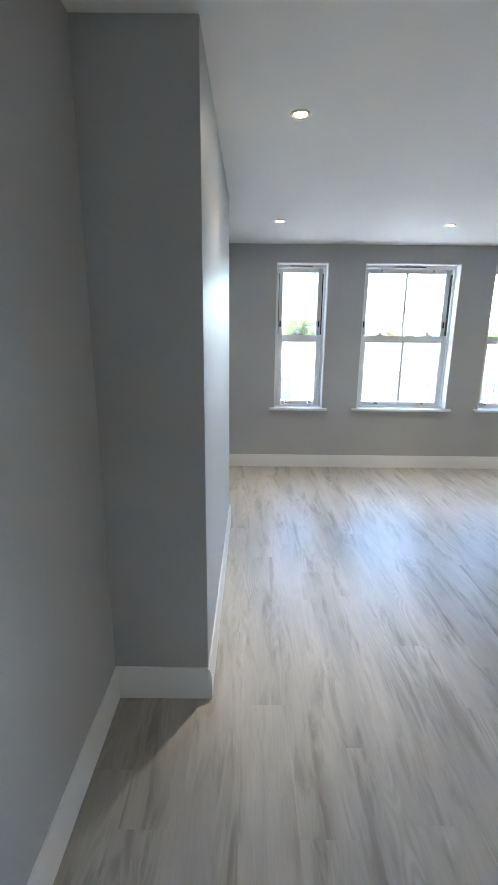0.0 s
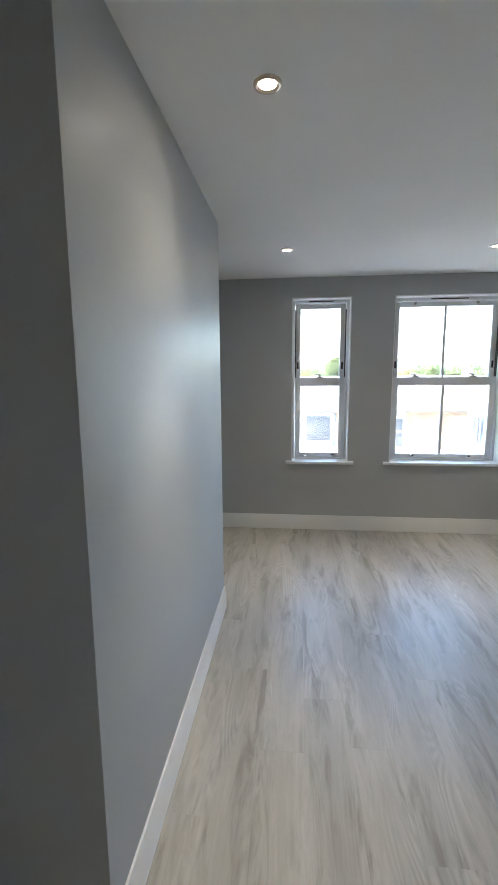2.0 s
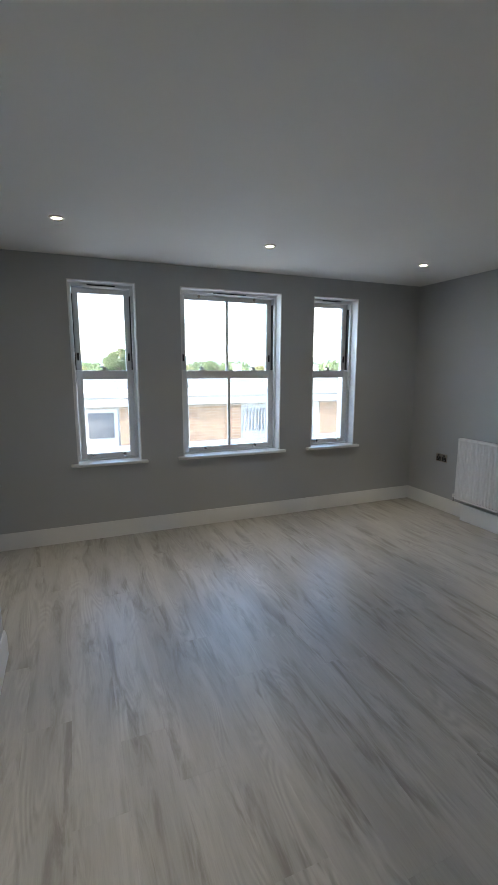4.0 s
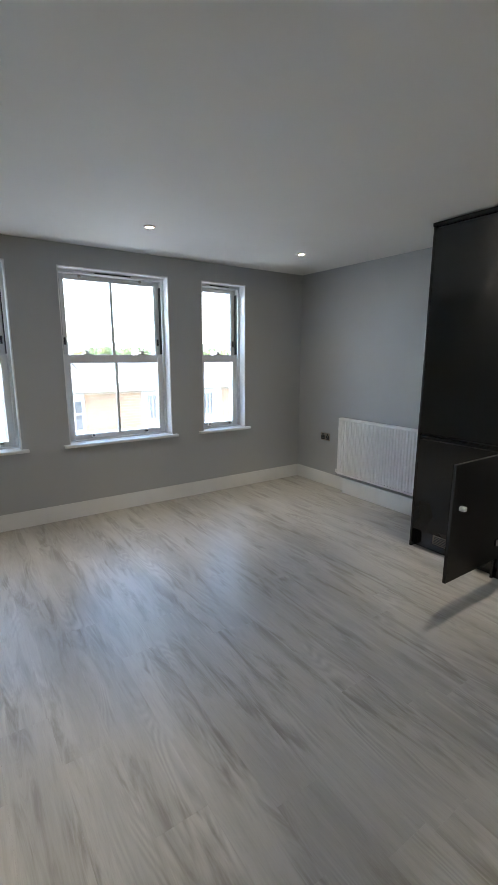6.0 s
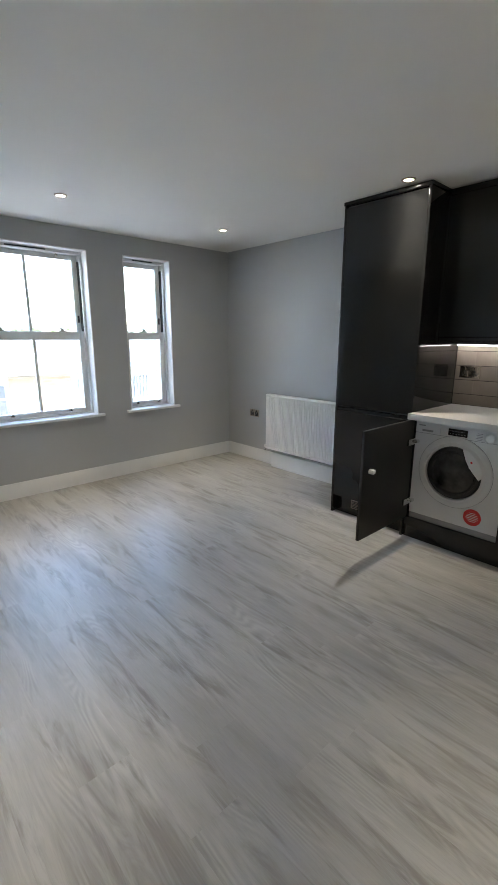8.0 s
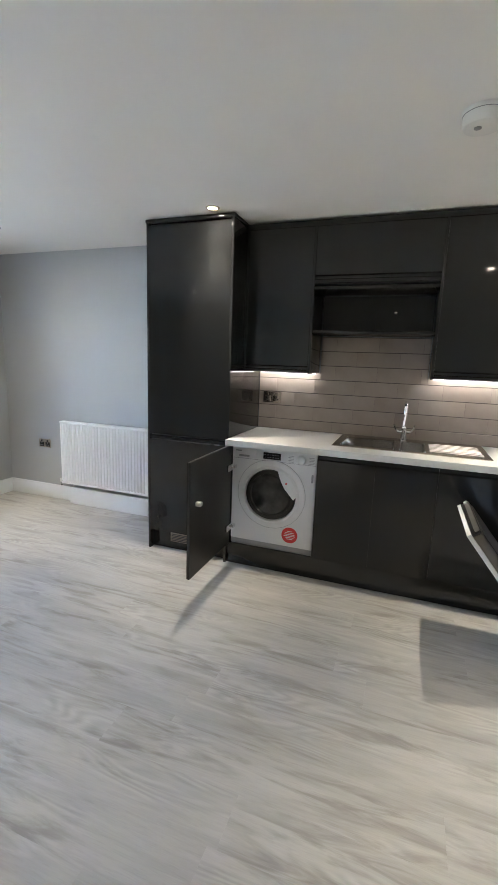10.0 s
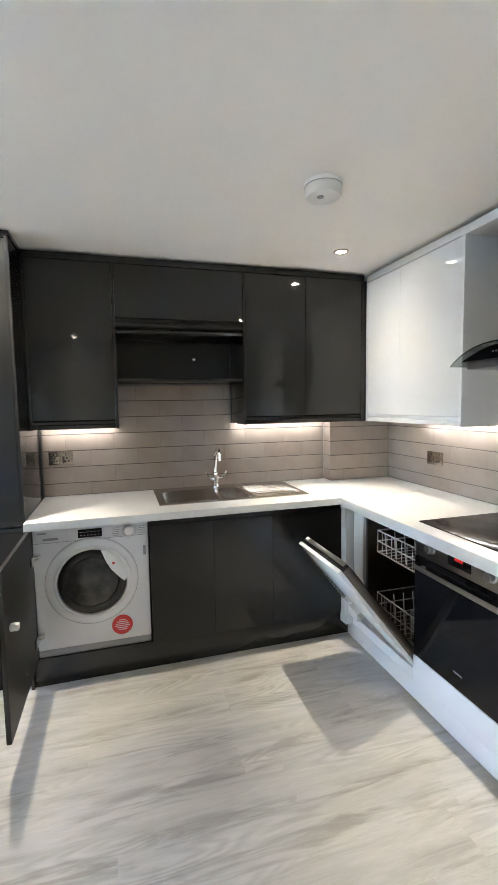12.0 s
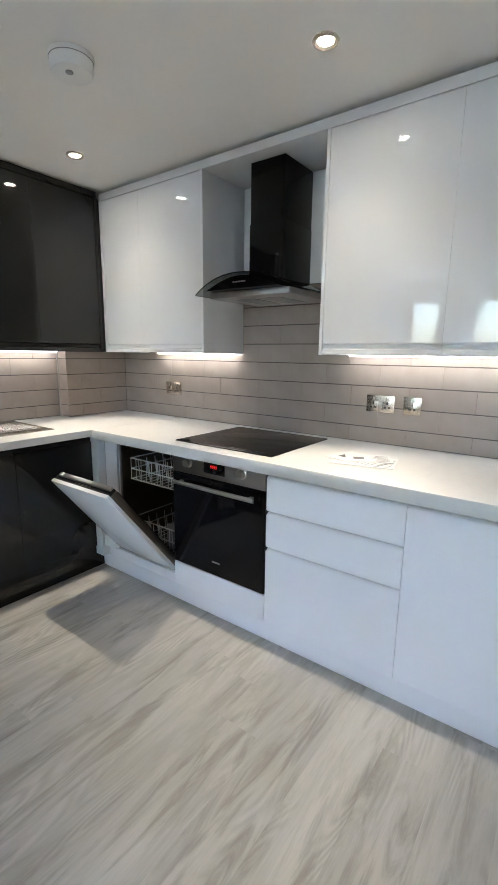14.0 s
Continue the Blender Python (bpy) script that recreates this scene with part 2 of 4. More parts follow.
def tube(points, r, seg=8, bm=None, closed=False):
    """A round bar along a line of points."""
    bm = bm or bmesh.new()
    pts = [Vector(p) for p in points]
    rings = []
    for k, p in enumerate(pts):
        a, b = pts[max(k - 1, 0)], pts[min(k + 1, len(pts) - 1)]
        q = (b - a).normalized().to_track_quat("Z", "Y")
        rings.append([bm.verts.new(p + q @ Vector((r * math.cos(t), r * math.sin(t), 0))) for t in (2 * math.pi * n / seg for n in range(seg))])
    for a, b in zip(rings, rings[1:]):
        for k in range(seg):
            bm.faces.new((a[k], a[(k + 1) % seg], b[(k + 1) % seg], b[k]))
    bm.faces.new(list(reversed(rings[0])))
    bm.faces.new(rings[-1])
    bmesh.ops.recalc_face_normals(bm, faces=bm.faces)
    return bm


def prism(outline, a, b, axis):
    """A closed outline of 2D points drawn out along an axis from a to b."""
    bm = bmesh.new()
    put = {"X": lambda p, t: (t, p[0], p[1]), "Y": lambda p, t: (p[0], t, p[1]), "Z": lambda p, t: (p[0], p[1], t)}[axis]
    lo, hi = [bm.verts.new(put(p, a)) for p in outline], [bm.verts.new(put(p, b)) for p in outline]
    bm.faces.new(lo)
    bm.faces.new(list(reversed(hi)))
    n = len(outline)
    for k in range(n):
        bm.faces.new((lo[k], hi[k], hi[(k + 1) % n], lo[(k + 1) % n]))
    bmesh.ops.recalc_face_normals(bm, faces=bm.faces)
    return bm


def to_mesh(name, bm, material):
    me = bpy.data.meshes.new(name)
    bm.to_mesh(me)
    bm.free()
    me.materials.append(material)
    me.polygons.foreach_set("use_smooth", [True] * len(me.polygons))
    me.set_sharp_from_angle(angle=radians(38))
    return me


def thing(name, base, label, category, group="", kind=""):
    """An Empty at the base of a thing, which carries its parts."""
    ob = new(name)
    ob.location = base
    ob.empty_display_size = 0.1
    HOME[ob] = Vector(base)
    return tagged(ob, label, category, group, kind)


def part(name, bm, material, parent, label=""):
    """Links a bmesh, given in the world's metres, as one mesh under a thing or a part."""
    home = HOME[parent]
    bmesh.ops.translate(bm, verts=bm.verts, vec=-home)
    ob = new(name, to_mesh(name, bm, material))
    ob.parent = parent
    HOME[ob] = home
    return tagged(ob, label)


def solid(name, bm, material, label, category, group="", kind="", base=(0, 0, 0)):
    """A thing that is one mesh."""
    bmesh.ops.translate(bm, verts=bm.verts, vec=-Vector(base))
    ob = new(name, to_mesh(name, bm, material))
    ob.location = base
    HOME[ob] = Vector(base)
    return tagged(ob, label, category, group, kind)


# ---- structure ----
NORTH, EAST, SOUTH = 4.86, 3.86, -0.33
PART_X, PART_S, PART_N, WEST, RECESS = -0.112, 1.577, 3.35, -0.49, -1.25
WINDOWS = [("window_1", 0.305, 0.837, False), ("window_2", 1.214, 2.196, True), ("window_3", 2.546, 3.073, False)]
SILL, HEAD = 0.677, 2.175
OUT = NORTH + 0.33

bm = bmesh.new()
edges = [RECESS - 0.15] + [v for w in WINDOWS for v in w[1:3]] + [EAST + 0.2]
for a, b in zip(edges[0::2], edges[1::2]):
    box(bm, a, b, NORTH, OUT, -0.3, CEIL)
for _, a, b, _ in WINDOWS:
    box(bm, a, b, NORTH, OUT, -0.3, SILL - 0.027)
    box(bm, a, b, NORTH, OUT, HEAD, CEIL)
wall_north = solid("wall_north", bm, WALL, "cool grey painted wall with three sash windows", "wall", kind="structure")
wall_east = solid("wall_east", slab(EAST, EAST + 0.2, SOUTH - 0.15, NORTH, -0.3, CEIL, 0), WALL, "cool grey painted plain side wall", "wall", kind="structure")
wall_south = solid("wall_south", slab(RECESS - 0.15, EAST, SOUTH - 0.15, SOUTH, -0.3, CEIL, 0), WALL, "grey painted wall behind the white kitchen units", "wall", kind="structure")
wall_west = solid("wall_west", slab(WEST - 0.15, WEST, SOUTH, PART_S, -0.3, CEIL, 0), WALL, "grey painted wall beside the room entrance", "wall", kind="structure")
wall_partition = solid("wall_partition", slab(RECESS, PART_X, PART_S, PART_N, -0.3, CEIL, 0.004), WALL, "grey painted projecting wall with a sharp plastered corner", "wall", kind="structure")
wall_recess = solid("wall_recess", slab(RECESS - 0.15, RECESS, PART_S, NORTH, -0.3, CEIL, 0), WALL, "grey painted wall closing the recess", "wall", kind="structure")
ceiling = solid("ceiling", slab(RECESS - 0.3, EAST + 0.3, SOUTH - 0.3, OUT + 0.05, CEIL, CEIL + 0.3, 0), CEILING, "smooth white painted ceiling", "ceiling", kind="structure")
floor = solid("floor", slab(RECESS, EAST, SOUTH, NORTH, -0.12, -0.008, 0), SUBFLOOR, "grey limed oak plank floor with long grain", "floor", kind="structure")

SKIRT = [(0, 0), (0.015, 0), (0.015, 0.112), (0.0115, 0.119), (0.0115, 0.127), (0.007, 0.14), (0, 0.14)]


def skirting(a, b, wall, face):
    """A length of moulded skirting; face: the way it looks."""
    if face == "S":
        bm = prism([(wall - d, z) for d, z in SKIRT], a, b, "X")
    elif face == "N":
        bm = prism([(wall + d, z) for d, z in SKIRT], a, b, "X")
    else:
        s = 1 if face == "E" else -1
        bm = prism([(wall + s * d, z) for d, z in SKIRT], a, b, "Y")
    return solid("baseboard", bm, TRIM, "white painted moulded skirting board", "skirting board", kind="structure")


skirting(RECESS, EAST, NORTH, "S")
skirting(2.792, NORTH - 0.015, EAST, "W")
skirting(PART_S - 0.015, PART_N, PART_X, "E")
skirting(WEST, PART_X, PART_S, "S")
skirting(SOUTH, PART_S - 0.015, WEST, "E")
solid("pipe_boxing", slab(EAST - 0.075, EAST - 0.019, 2.792, 4.04, 0, 0.165, 0.003), TRIM, "white painted low pipe boxing under the radiator", "pipe boxing", kind="structure")


# ---- windows ----
def window(name, x0, x1, wide):
    w = thing(name, ((x0 + x1) / 2, NORTH, SILL), "white sliding sash window with a projecting sill", "window", "sash windows", "structure")
    z0, z1 = SILL, HEAD
    f0, f1 = NORTH + 0.098, NORTH + 0.235
    # plastered reveal, painted white
    bm = bmesh.new()
    box(bm, x0, x0 + 0.009, NORTH - 0.003, f0, z0, z1)
    box(bm, x1 - 0.009, x1, NORTH - 0.003, f0, z0, z1)
    box(bm, x0 + 0.009, x1 - 0.009, NORTH - 0.003, f0, z1 - 0.009, z1)
    part("reveal", bm, TRIM, w)
    part("sill", slab(x0 - 0.052, x1 + 0.050, NORTH - 0.045, f0, z0 - 0.026, z0, 0.006), TRIM, w)
    bm = bmesh.new()
    j = 0.03
    box(bm, x0 - 0.02, x0 + j, f0, f1, z0, z1, 0.003)
    box(bm, x1 - j, x1 + 0.02, f0, f1, z0, z1, 0.003)
    box(bm, x0 + j, x1 - j, f0, f1, z1 - 0.035, z1 + 0.02, 0.003)
    box(bm, x0 + j, x1 - j, f0, f1, z0 - 0.02, z0 + 0.012, 0.003)
    part("frame", bm, UPVC, w)
    mid = 1.42
    # inner sash below, outer sash above
    for sash_name, ya, yb, a, b, rail_lo, rail_hi in (("lower_sash", f0 + 0.018, f0 + 0.058, z0 + 0.014, mid + 0.036, 0.044, 0.074), ("upper_sash", f0 + 0.066, f0 + 0.106, mid - 0.03, z1 - 0.037, 0.06, 0.042)):
        xa, xb, st = x0 + j + 0.002, x1 - j - 0.002, 0.05
        bm = bmesh.new()
        box(bm, xa, xa + st, ya, yb, a, b, 0.004)
        box(bm, xb - st, xb, ya, yb, a, b, 0.004)
        box(bm, xa + st, xb - st, ya, yb, a, a + rail_lo, 0.004)
        box(bm, xa + st, xb - st, ya, yb, b - rail_hi, b, 0.004)
        sash = part(sash_name, bm, UPVC, w)
        if wide:
            c = (xa + xb) / 2
            part("glazing_bar", slab(c - 0.012, c + 0.012, ya + 0.006, yb - 0.006, a + rail_lo, b - rail_hi, 0.003), UPVC, sash)
            spans = [(xa + st, c - 0.012), (c + 0.012, xb - st)]
        else:
            spans = [(xa + st, xb - st)]
        for p, q in spans:
            pane = part("pane", slab(p, q, (ya + yb) / 2 - 0.002, (ya + yb) / 2 + 0.002, a + rail_lo, b - rail_hi, 0), GLASS, sash, "clear glass pane")
            pane.visible_shadow = False
        if sash_name == "lower_sash":
            for s in (0.22, 0.78):
                c = xa + (xb - xa) * s
                bm = lathe([(0, 0), (0.017, 0), (0.017, 0.006), (0.010, 0.014), (0.015, 0.026), (0, 0.029)], (c, ya, a + 0.026), "Y", 14)
                bmesh.ops.scale(bm, vec=(1, -1, 1), verts=bm.verts, space=Matrix.Translation((0, -ya, 0)))
                bmesh.ops.recalc_face_normals(bm, faces=bm.faces)
                part("sash_lift", bm, CHROME, sash, "small chrome sash lift")
            for s in ((0.22, 0.78) if wide else (0.5,)):
                c = xa + (xb - xa) * s
                bm = slab(c - 0.034, c + 0.034, ya + 0.004, yb - 0.004, b, b + 0.010, 0.002)
                box(bm, c - 0.016, c + 0.014, ya + 0.008, yb + 0.01, b + 0.010, b + 0.028, 0.003)
                tube([(c + 0.004, ya + 0.012, b + 0.028), (c - 0.026, ya + 0.008, b + 0.034), (c - 0.042, ya + 0.006, b + 0.028)], 0.006, 8, bm)
                part("sash_fastener", bm, NICKEL, sash, "satin nickel cam fastener")
        else:
            for s in (xa + st * 0.5, xb - st * 0.5):
                part("restrictor", slab(s - 0.008, s + 0.008, ya - 0.008, ya, mid + 0.12, mid + 0.185, 0.003), BLACK, sash, "small black sash restrictor")
            if wide:
                for s in (0.2, 0.8):
                    c = xa + (xb - xa) * s
                    bm = lathe([(0, 0), (0.014, 0), (0.014, 0.005), (0.008, 0.014), (0, 0.016)], (c, ya, b - 0.012), "Y", 14)
                    bmesh.ops.scale(bm, vec=(1, -1, 1), verts=bm.verts, space=Matrix.Translation((0, -ya, 0)))
                    bmesh.ops.recalc_face_normals(bm, faces=bm.faces)
                    part("sash_catch", bm, NICKEL, sash)
    for a, b in ((x0 + j, x0 + j + 0.008), (x1 - j - 0.008, x1 - j)):
        part("sash_channel", slab(a, b, f0 + 0.026, f0 + 0.060, mid + 0.04, z1 - 0.09, 0.001), BLACK, w, "black sash channel")
    c, half = (x0 + x1) / 2, (0.17 if wide else 0.12)
    vent = part("trickle_vent", slab(c - half, c + half, f0 - 0.008, f0 + 0.001, z1 - 0.031, z1 - 0.014, 0.003), UPVC, w)
    part("slot", slab(c - half + 0.008, c + half - 0.008, f0 - 0.0095, f0 - 0.0078, z1 - 0.027, z1 - 0.018, 0), BLACK, vent, "dark ventilation slot")
    return w


for w in WINDOWS:
    window(*w)


# ---- radiator, sockets and ceiling fittings ----
def radiator(y0, y1, z0, z1, front):
    r = thing("radiator", (front + 0.04, (y0 + y1) / 2, z0), "white steel panel radiator with vertical flutes, hung on the wall", "radiator")
    n = int((y1 - y0) / 0.0333)
    step = (y1 - y0) / n
    outline = []
    for k in range(n):
        a = y0 + k * step
        outline += [(front + 0.013, a), (front, a + step * 0.18), (front, a + step * 0.60), (front + 0.013, a + step * 0.78)]
    outline += [(front + 0.016, y1), (front + 0.019, y1), (front + 0.019, y0)]
    bm = prism(outline, z0 + 0.02, z1 - 0.02, "Z")
    part("front_panel", bm, RADIATOR, r)
    bm = slab(front - 0.001, front + 0.018, y0 - 0.001, y1 + 0.001, z1 - 0.021, z1 - 0.001, 0.004)
    box(bm, front - 0.001, front + 0.018, y0 - 0.001, y1 + 0.001, z0, z0 + 0.021, 0.004)
    part("panel_rim", bm, RADIATOR, r)
    part("back_panel", slab(front + 0.045, front + 0.058, y0, y1, z0, z1 - 0.004, 0.003), RADIATOR, r)
    bm = slab(front + 0.018, front + 0.060, y0 - 0.002, y1 + 0.002, z1 - 0.008, z1, 0.002)
    part("top_grille", bm, RADIATOR, r)
    for y in (y0 - 0.003, y1 - 0.004):
        part("side_panel", slab(front + 0.006, front + 0.06, y, y + 0.007, z0 + 0.03, z1 - 0.009, 0.002), RADIATOR, r)
    for y in (y0 + 0.15, y1 - 0.15):
        part("bracket", slab(front + 0.058, EAST - 0.001, y - 0.02, y + 0.02, z0 + 0.06, z1 - 0.06, 0.001), RADIATOR, r)
    bm = tube([(front + 0.03, y1 + 0.03, 0.166), (front + 0.03, y1 + 0.03, z0 + 0.01), (front + 0.03, y1 + 0.024, z0 + 0.024), (front + 0.03, y1 - 0.002, z0 + 0.03)], 0.0075, 10)
    part("pipe", bm, CHROME, r, "chrome pipe tail")
    part("valve", lathe([(0, 0), (0.014, 0), (0.014, 0.03), (0.01, 0.034), (0, 0.034)], (front + 0.03, y1 + 0.03, z0 + 0.005), "Z", 16), PLASTIC, r, "white lockshield valve cap")
    return r


radiator(2.91, 4.11, 0.20, 0.808, 3.762)


def socket(c, z, wall, face, gangs, plate, insert, group=""):
    """A switched socket plate on a wall: each gang has a rocker and three pin holes."""
    w = 0.146 if gangs == 2 else 0.086
    base = (wall, c, z) if face == "W" else (c, wall, z)
    s = thing("socket", base, ("satin steel double socket on the taupe tiles" if gangs == 2 else "satin steel single switch plate on the tiles") if plate is not NICKEL else "black nickel double socket on the grey wall", "socket", group)

    def b(u0, u1, d0, d1, v0, v1, bev=0.001, bm=None):
        bm = bm or bmesh.new()
        if face == "W":
            return box(bm, wall - d1, wall - d0, c - u1, c - u0, z + v0, z + v1, bev)
        return box(bm, c + u0, c + u1, wall + d0, wall + d1, z + v0, z + v1, bev)

    part("plate", b(-w / 2, w / 2, 0.0, 0.006, -0.043, 0.043, 0.002), plate, s)
    for g in ((-0.036, 0.036) if gangs == 2 else (0.0,)):
        part("insert", b(g - 0.027, g + 0.027, 0.006, 0.0075, -0.032, 0.012, 0.0005), insert, s)
        part("rocker", b(g - 0.007, g + 0.007, 0.006, 0.011, 0.016, 0.034, 0.002), PLASTIC if gangs == 1 else (plate if plate is not NICKEL else insert), s)
        bm = bmesh.new()
        for u, v, hw, hh in ((0, 0.003, 0.004, 0.007), (-0.011, -0.018, 0.006, 0.004), (0.011, -0.018, 0.006, 0.004)):
            b(g + u - hw, g + u + hw, 0.0075, 0.0081, v - hh, v + hh, 0, bm)
        part("pin_hole", bm, BLACK if insert is not BLACK else GREY_PLASTIC, s)
    return s


socket(4.392, 0.553, EAST, "W", 2, NICKEL, BLACK)

ring_profile = [(0.0255, -0.0035), (0.029, -0.006), (0.034, -0.009), (0.040, -0.0078), (0.044, -0.003), (0.044, 0)]
for dx, dy in DOWNLIGHTS:
    d = thing("downlight", (dx, dy, CEIL), "round dark nickel downlight, lit warm, in the ceiling", "downlight", "ceiling downlights")
    part("bezel", lathe(ring_profile, (dx, dy, CEIL), "Z", 32), LAMP_RIM, d, "dark nickel bezel")
    part("lens", lathe([(0, -0.004), (0.018, -0.0038), (0.0255, -0.003), (0.0255, 0), (0, 0)], (dx, dy, CEIL), "Z", 28), LAMP, d, "glowing lamp lens")

SMOKE = (2.445, 0.858)
d = thing("smoke_alarm", (*SMOKE, CEIL), "round white plastic smoke alarm on the ceiling", "smoke alarm")
part("base", lathe([(0, 0), (0.076, 0), (0.076, -0.010), (0.073, -0.014), (0, -0.014)], (*SMOKE, CEIL), "Z", 40), PLASTIC, d)
part("cover", lathe([(0.072, -0.014), (0.071, -0.044), (0.066, -0.054), (0.056, -0.058), (0, -0.058)], (*SMOKE, CEIL), "Z", 40), PLASTIC, d)
part("vent", lathe([(0.068, -0.0125), (0.0735, -0.0145), (0.0735, -0.0160), (0.070, -0.0175)], (*SMOKE, CEIL), "Z", 40), GREY_PLASTIC, d, "grey vent slot")
part("test_button", lathe([(0.013, -0.058), (0.013, -0.061), (0.010, -0.0625), (0, -0.0625)], (SMOKE[0] - 0.012, SMOKE[1] + 0.018, CEIL), "Z", 20), GREY_PLASTIC, d, "grey test button")


# ---- kitchen: dark run against the east wall ----
FX, UX = 3.235, 3.495        # fronts of the dark base units and wall units
FY, UY = 0.295, 0.030        # fronts of the white base units and wall units
TOP, UNDER = 0.910, 0.870    # worktop
UB, UT = 1.362, 2.300        # wall units
GAP = 0.0014


def front_e(u0, u1, z0, z1, x=FX, thick=0.02, lip="top"):
    """A handleless dark door, with its grip edge at the top or the bottom."""
    if lip == "top":
        out = [(x, z0), (x, z1 - 0.032), (x + 0.008, z1 - 0.024), (x + 0.010, z1 - 0.006), (x + 0.004, z1), (x + thick, z1), (x + thick, z0)]
    elif lip == "bottom":
        out = [(x, z1), (x, z0 + 0.050), (x + 0.010, z0 + 0.042), (x + 0.011, z0 + 0.026), (x + 0.001, z0 + 0.021), (x + 0.001, z0), (x + thick, z0), (x + thick, z1)]
    else:
        out = [(x, z0), (x, z1), (x + thick, z1), (x + thick, z0)]
    return prism(out, u0 + GAP / 2, u1 - GAP / 2, "Y")


def front_s(u0, u1, z0, z1, y=FY, thick=0.02, lip="top"):
    if lip == "top":
        out = [(y, z0), (y, z1 - 0.012), (y - 0.006, z1 - 0.003), (y - 0.012, z1), (y - thick, z1), (y - thick, z0)]
    elif lip == "bottom":
        out = [(y, z1), (y, z0 + 0.050), (y - 0.010, z0 + 0.042), (y - 0.011, z0 + 0.026), (y - 0.001, z0 + 0.021), (y - 0.001, z0), (y - thick, z0), (y - thick, z1)]
    else:
        out = [(y, z0), (y, z1), (y - thick, z1), (y - thick, z0)]
    return prism(out, u0 + 0.0005, u1 - 0.0005, "X")


# tall unit
T0, T1 = 2.148, 2.790
tall = thing("tall_cabinet", (3.55, (T0 + T1) / 2, 0), "tall anthracite gloss housing unit with two flush doors", "cabinet")
part("body", slab(FX + 0.022, EAST - 0.001, T0 + 0.019, T1 - 0.019, 0.151, 2.315, 0), CARCASS, tall)
part("end_panel", slab(FX - 0.002, EAST - 0.001, T1 - 0.018, T1, 0.0, 2.318, 0.0015), DARK, tall)
part("end_panel", slab(FX - 0.002, EAST - 0.001, T0, T0 + 0.018, 0.0, 2.318, 0.0015), DARK, tall)
part("door", front_e(T0 + 0.018, T1 - 0.018, 0.892, 2.300, lip=""), DARK, tall)
part("door", front_e(T0 + 0.018, T1 - 0.018, 0.150, 0.880, lip="top"), DARK, tall)
part("cornice", slab(FX - 0.008, EAST - 0.002, T0 - 0.006, T1 + 0.004, 2.318, 2.342, 0.003), DARK, tall)
grille = part("plinth_grille", slab(3.270, 3.280, 2.35, 2.62, 0.062, 0.132, 0.002), BEZEL, tall, "dark steel plinth ventilation grille")
for k in range(5):
    z = 0.071 + k * 0.012
    part("slat", slab(3.2675, 3.2712, 2.362, 2.608, z, z + 0.0055, 0), BLACK, grille)

# base units
def base_unit(u0, u1, doors, label):
    c = thing("base_cabinet", (3.55, (u0 + u1) / 2, 0.15), label, "cabinet", "dark base units")
    part("body", slab(FX + 0.022, EAST - 0.002, u0 + 0.001, u1 - 0.001, 0.150, 0.700 if doors == 2 else UNDER - 0.002, 0), CARCASS, c)
    w = (u1 - u0) / doors
    for k in range(doors):
        part("door", front_e(u0 + k * w, u0 + (k + 1) * w, 0.150, 0.855), DARK, c)
    part("top_rail", slab(FX + 0.012, FX + 0.030, u0 + 0.001, u1 - 0.001, 0.856, UNDER - 0.001, 0), CARCASS, c)
    return c


base_unit(0.808, 1.530, 2, "anthracite gloss sink base unit with two handleless doors")
base_unit(0.350, 0.808, 1, "anthracite gloss corner base unit with one handleless door")
solid("plinth", slab(3.252, 3.270, FY - 0.004, T0 - 0.001, 0.0, 0.149, 0.001), DARK, "anthracite kitchen plinth along the floor", "plinth")
solid("plinth", slab(3.2835, 3.300, T0 + 0.019, T1 - 0.019, 0.0, 0.149, 0.001), DARK, "anthracite plinth under the tall unit", "plinth")

# corner post
bm = slab(3.178, 3.250, FY + 0.0015, 0.348, 0.095, UNDER - 0.002, 0.002)
solid("corner_post", bm, WHITE_SIDE, "white corner post where the two unit runs meet", "corner post")

# washing machine, with its furniture door standing open
W0, W1, WX = 1.534, 2.128, 3.262
wm = thing("washing_machine", (3.5, (W0 + W1) / 2, 0.15), "silver-white built-in washing machine with a red sticker", "washing machine")
part("body", slab(WX, EAST - 0.05, W0 + 0.003, W1 - 0.003, 0.190, 0.858, 0.006), MACHINE, wm)
part("kick_strip", slab(WX + 0.006, EAST - 0.08, W0 + 0.004, W1 - 0.004, 0.150, 0.189, 0.002), GREY_PLASTIC, wm, "grey base strip")
CY, CZ = 1.838, 0.545
bm = lathe([(0.238, 0), (0.236, 0.006), (0.226, 0.010), (0.200, 0.012), (0.186, 0.026), (0.180, 0.026), (0.176, 0.006)], (WX, CY, CZ), "X", 56)
bmesh.ops.recalc_face_normals(bm, faces=bm.faces)
ring = part("door_ring", bm, MACHINE, wm, "pale round porthole ring")
# thin grey ring drawn for the soft shade around the porthole door
part("door_shade_ring", lathe([(0.2405, 0), (0.2405, 0.0015), (0.2385, 0.0015), (0.2385, 0)], (WX, CY, CZ), "X", 56), GREY_PLASTIC, wm)
glass = part("porthole", lathe([(0.1755, -0.002), (0.172, 0.014), (0.158, 0.024), (0.140, 0.026), (0.132, 0.018), (0.105, 0.030), (0.060, 0.040), (0, 0.044)], (WX, CY, CZ), "X", 48), SWIRLED_GLASS, wm, "dark bulging porthole glass with painted grey swirls")
part("door_seal", lathe([(0.1765, 0.004), (0.172, 0.020), (0.160, 0.027), (0.150, 0.0265), (0.148, 0.020)], (WX, CY, CZ), "X", 48), BLACK, wm, "dark rubber-edged glass rim")
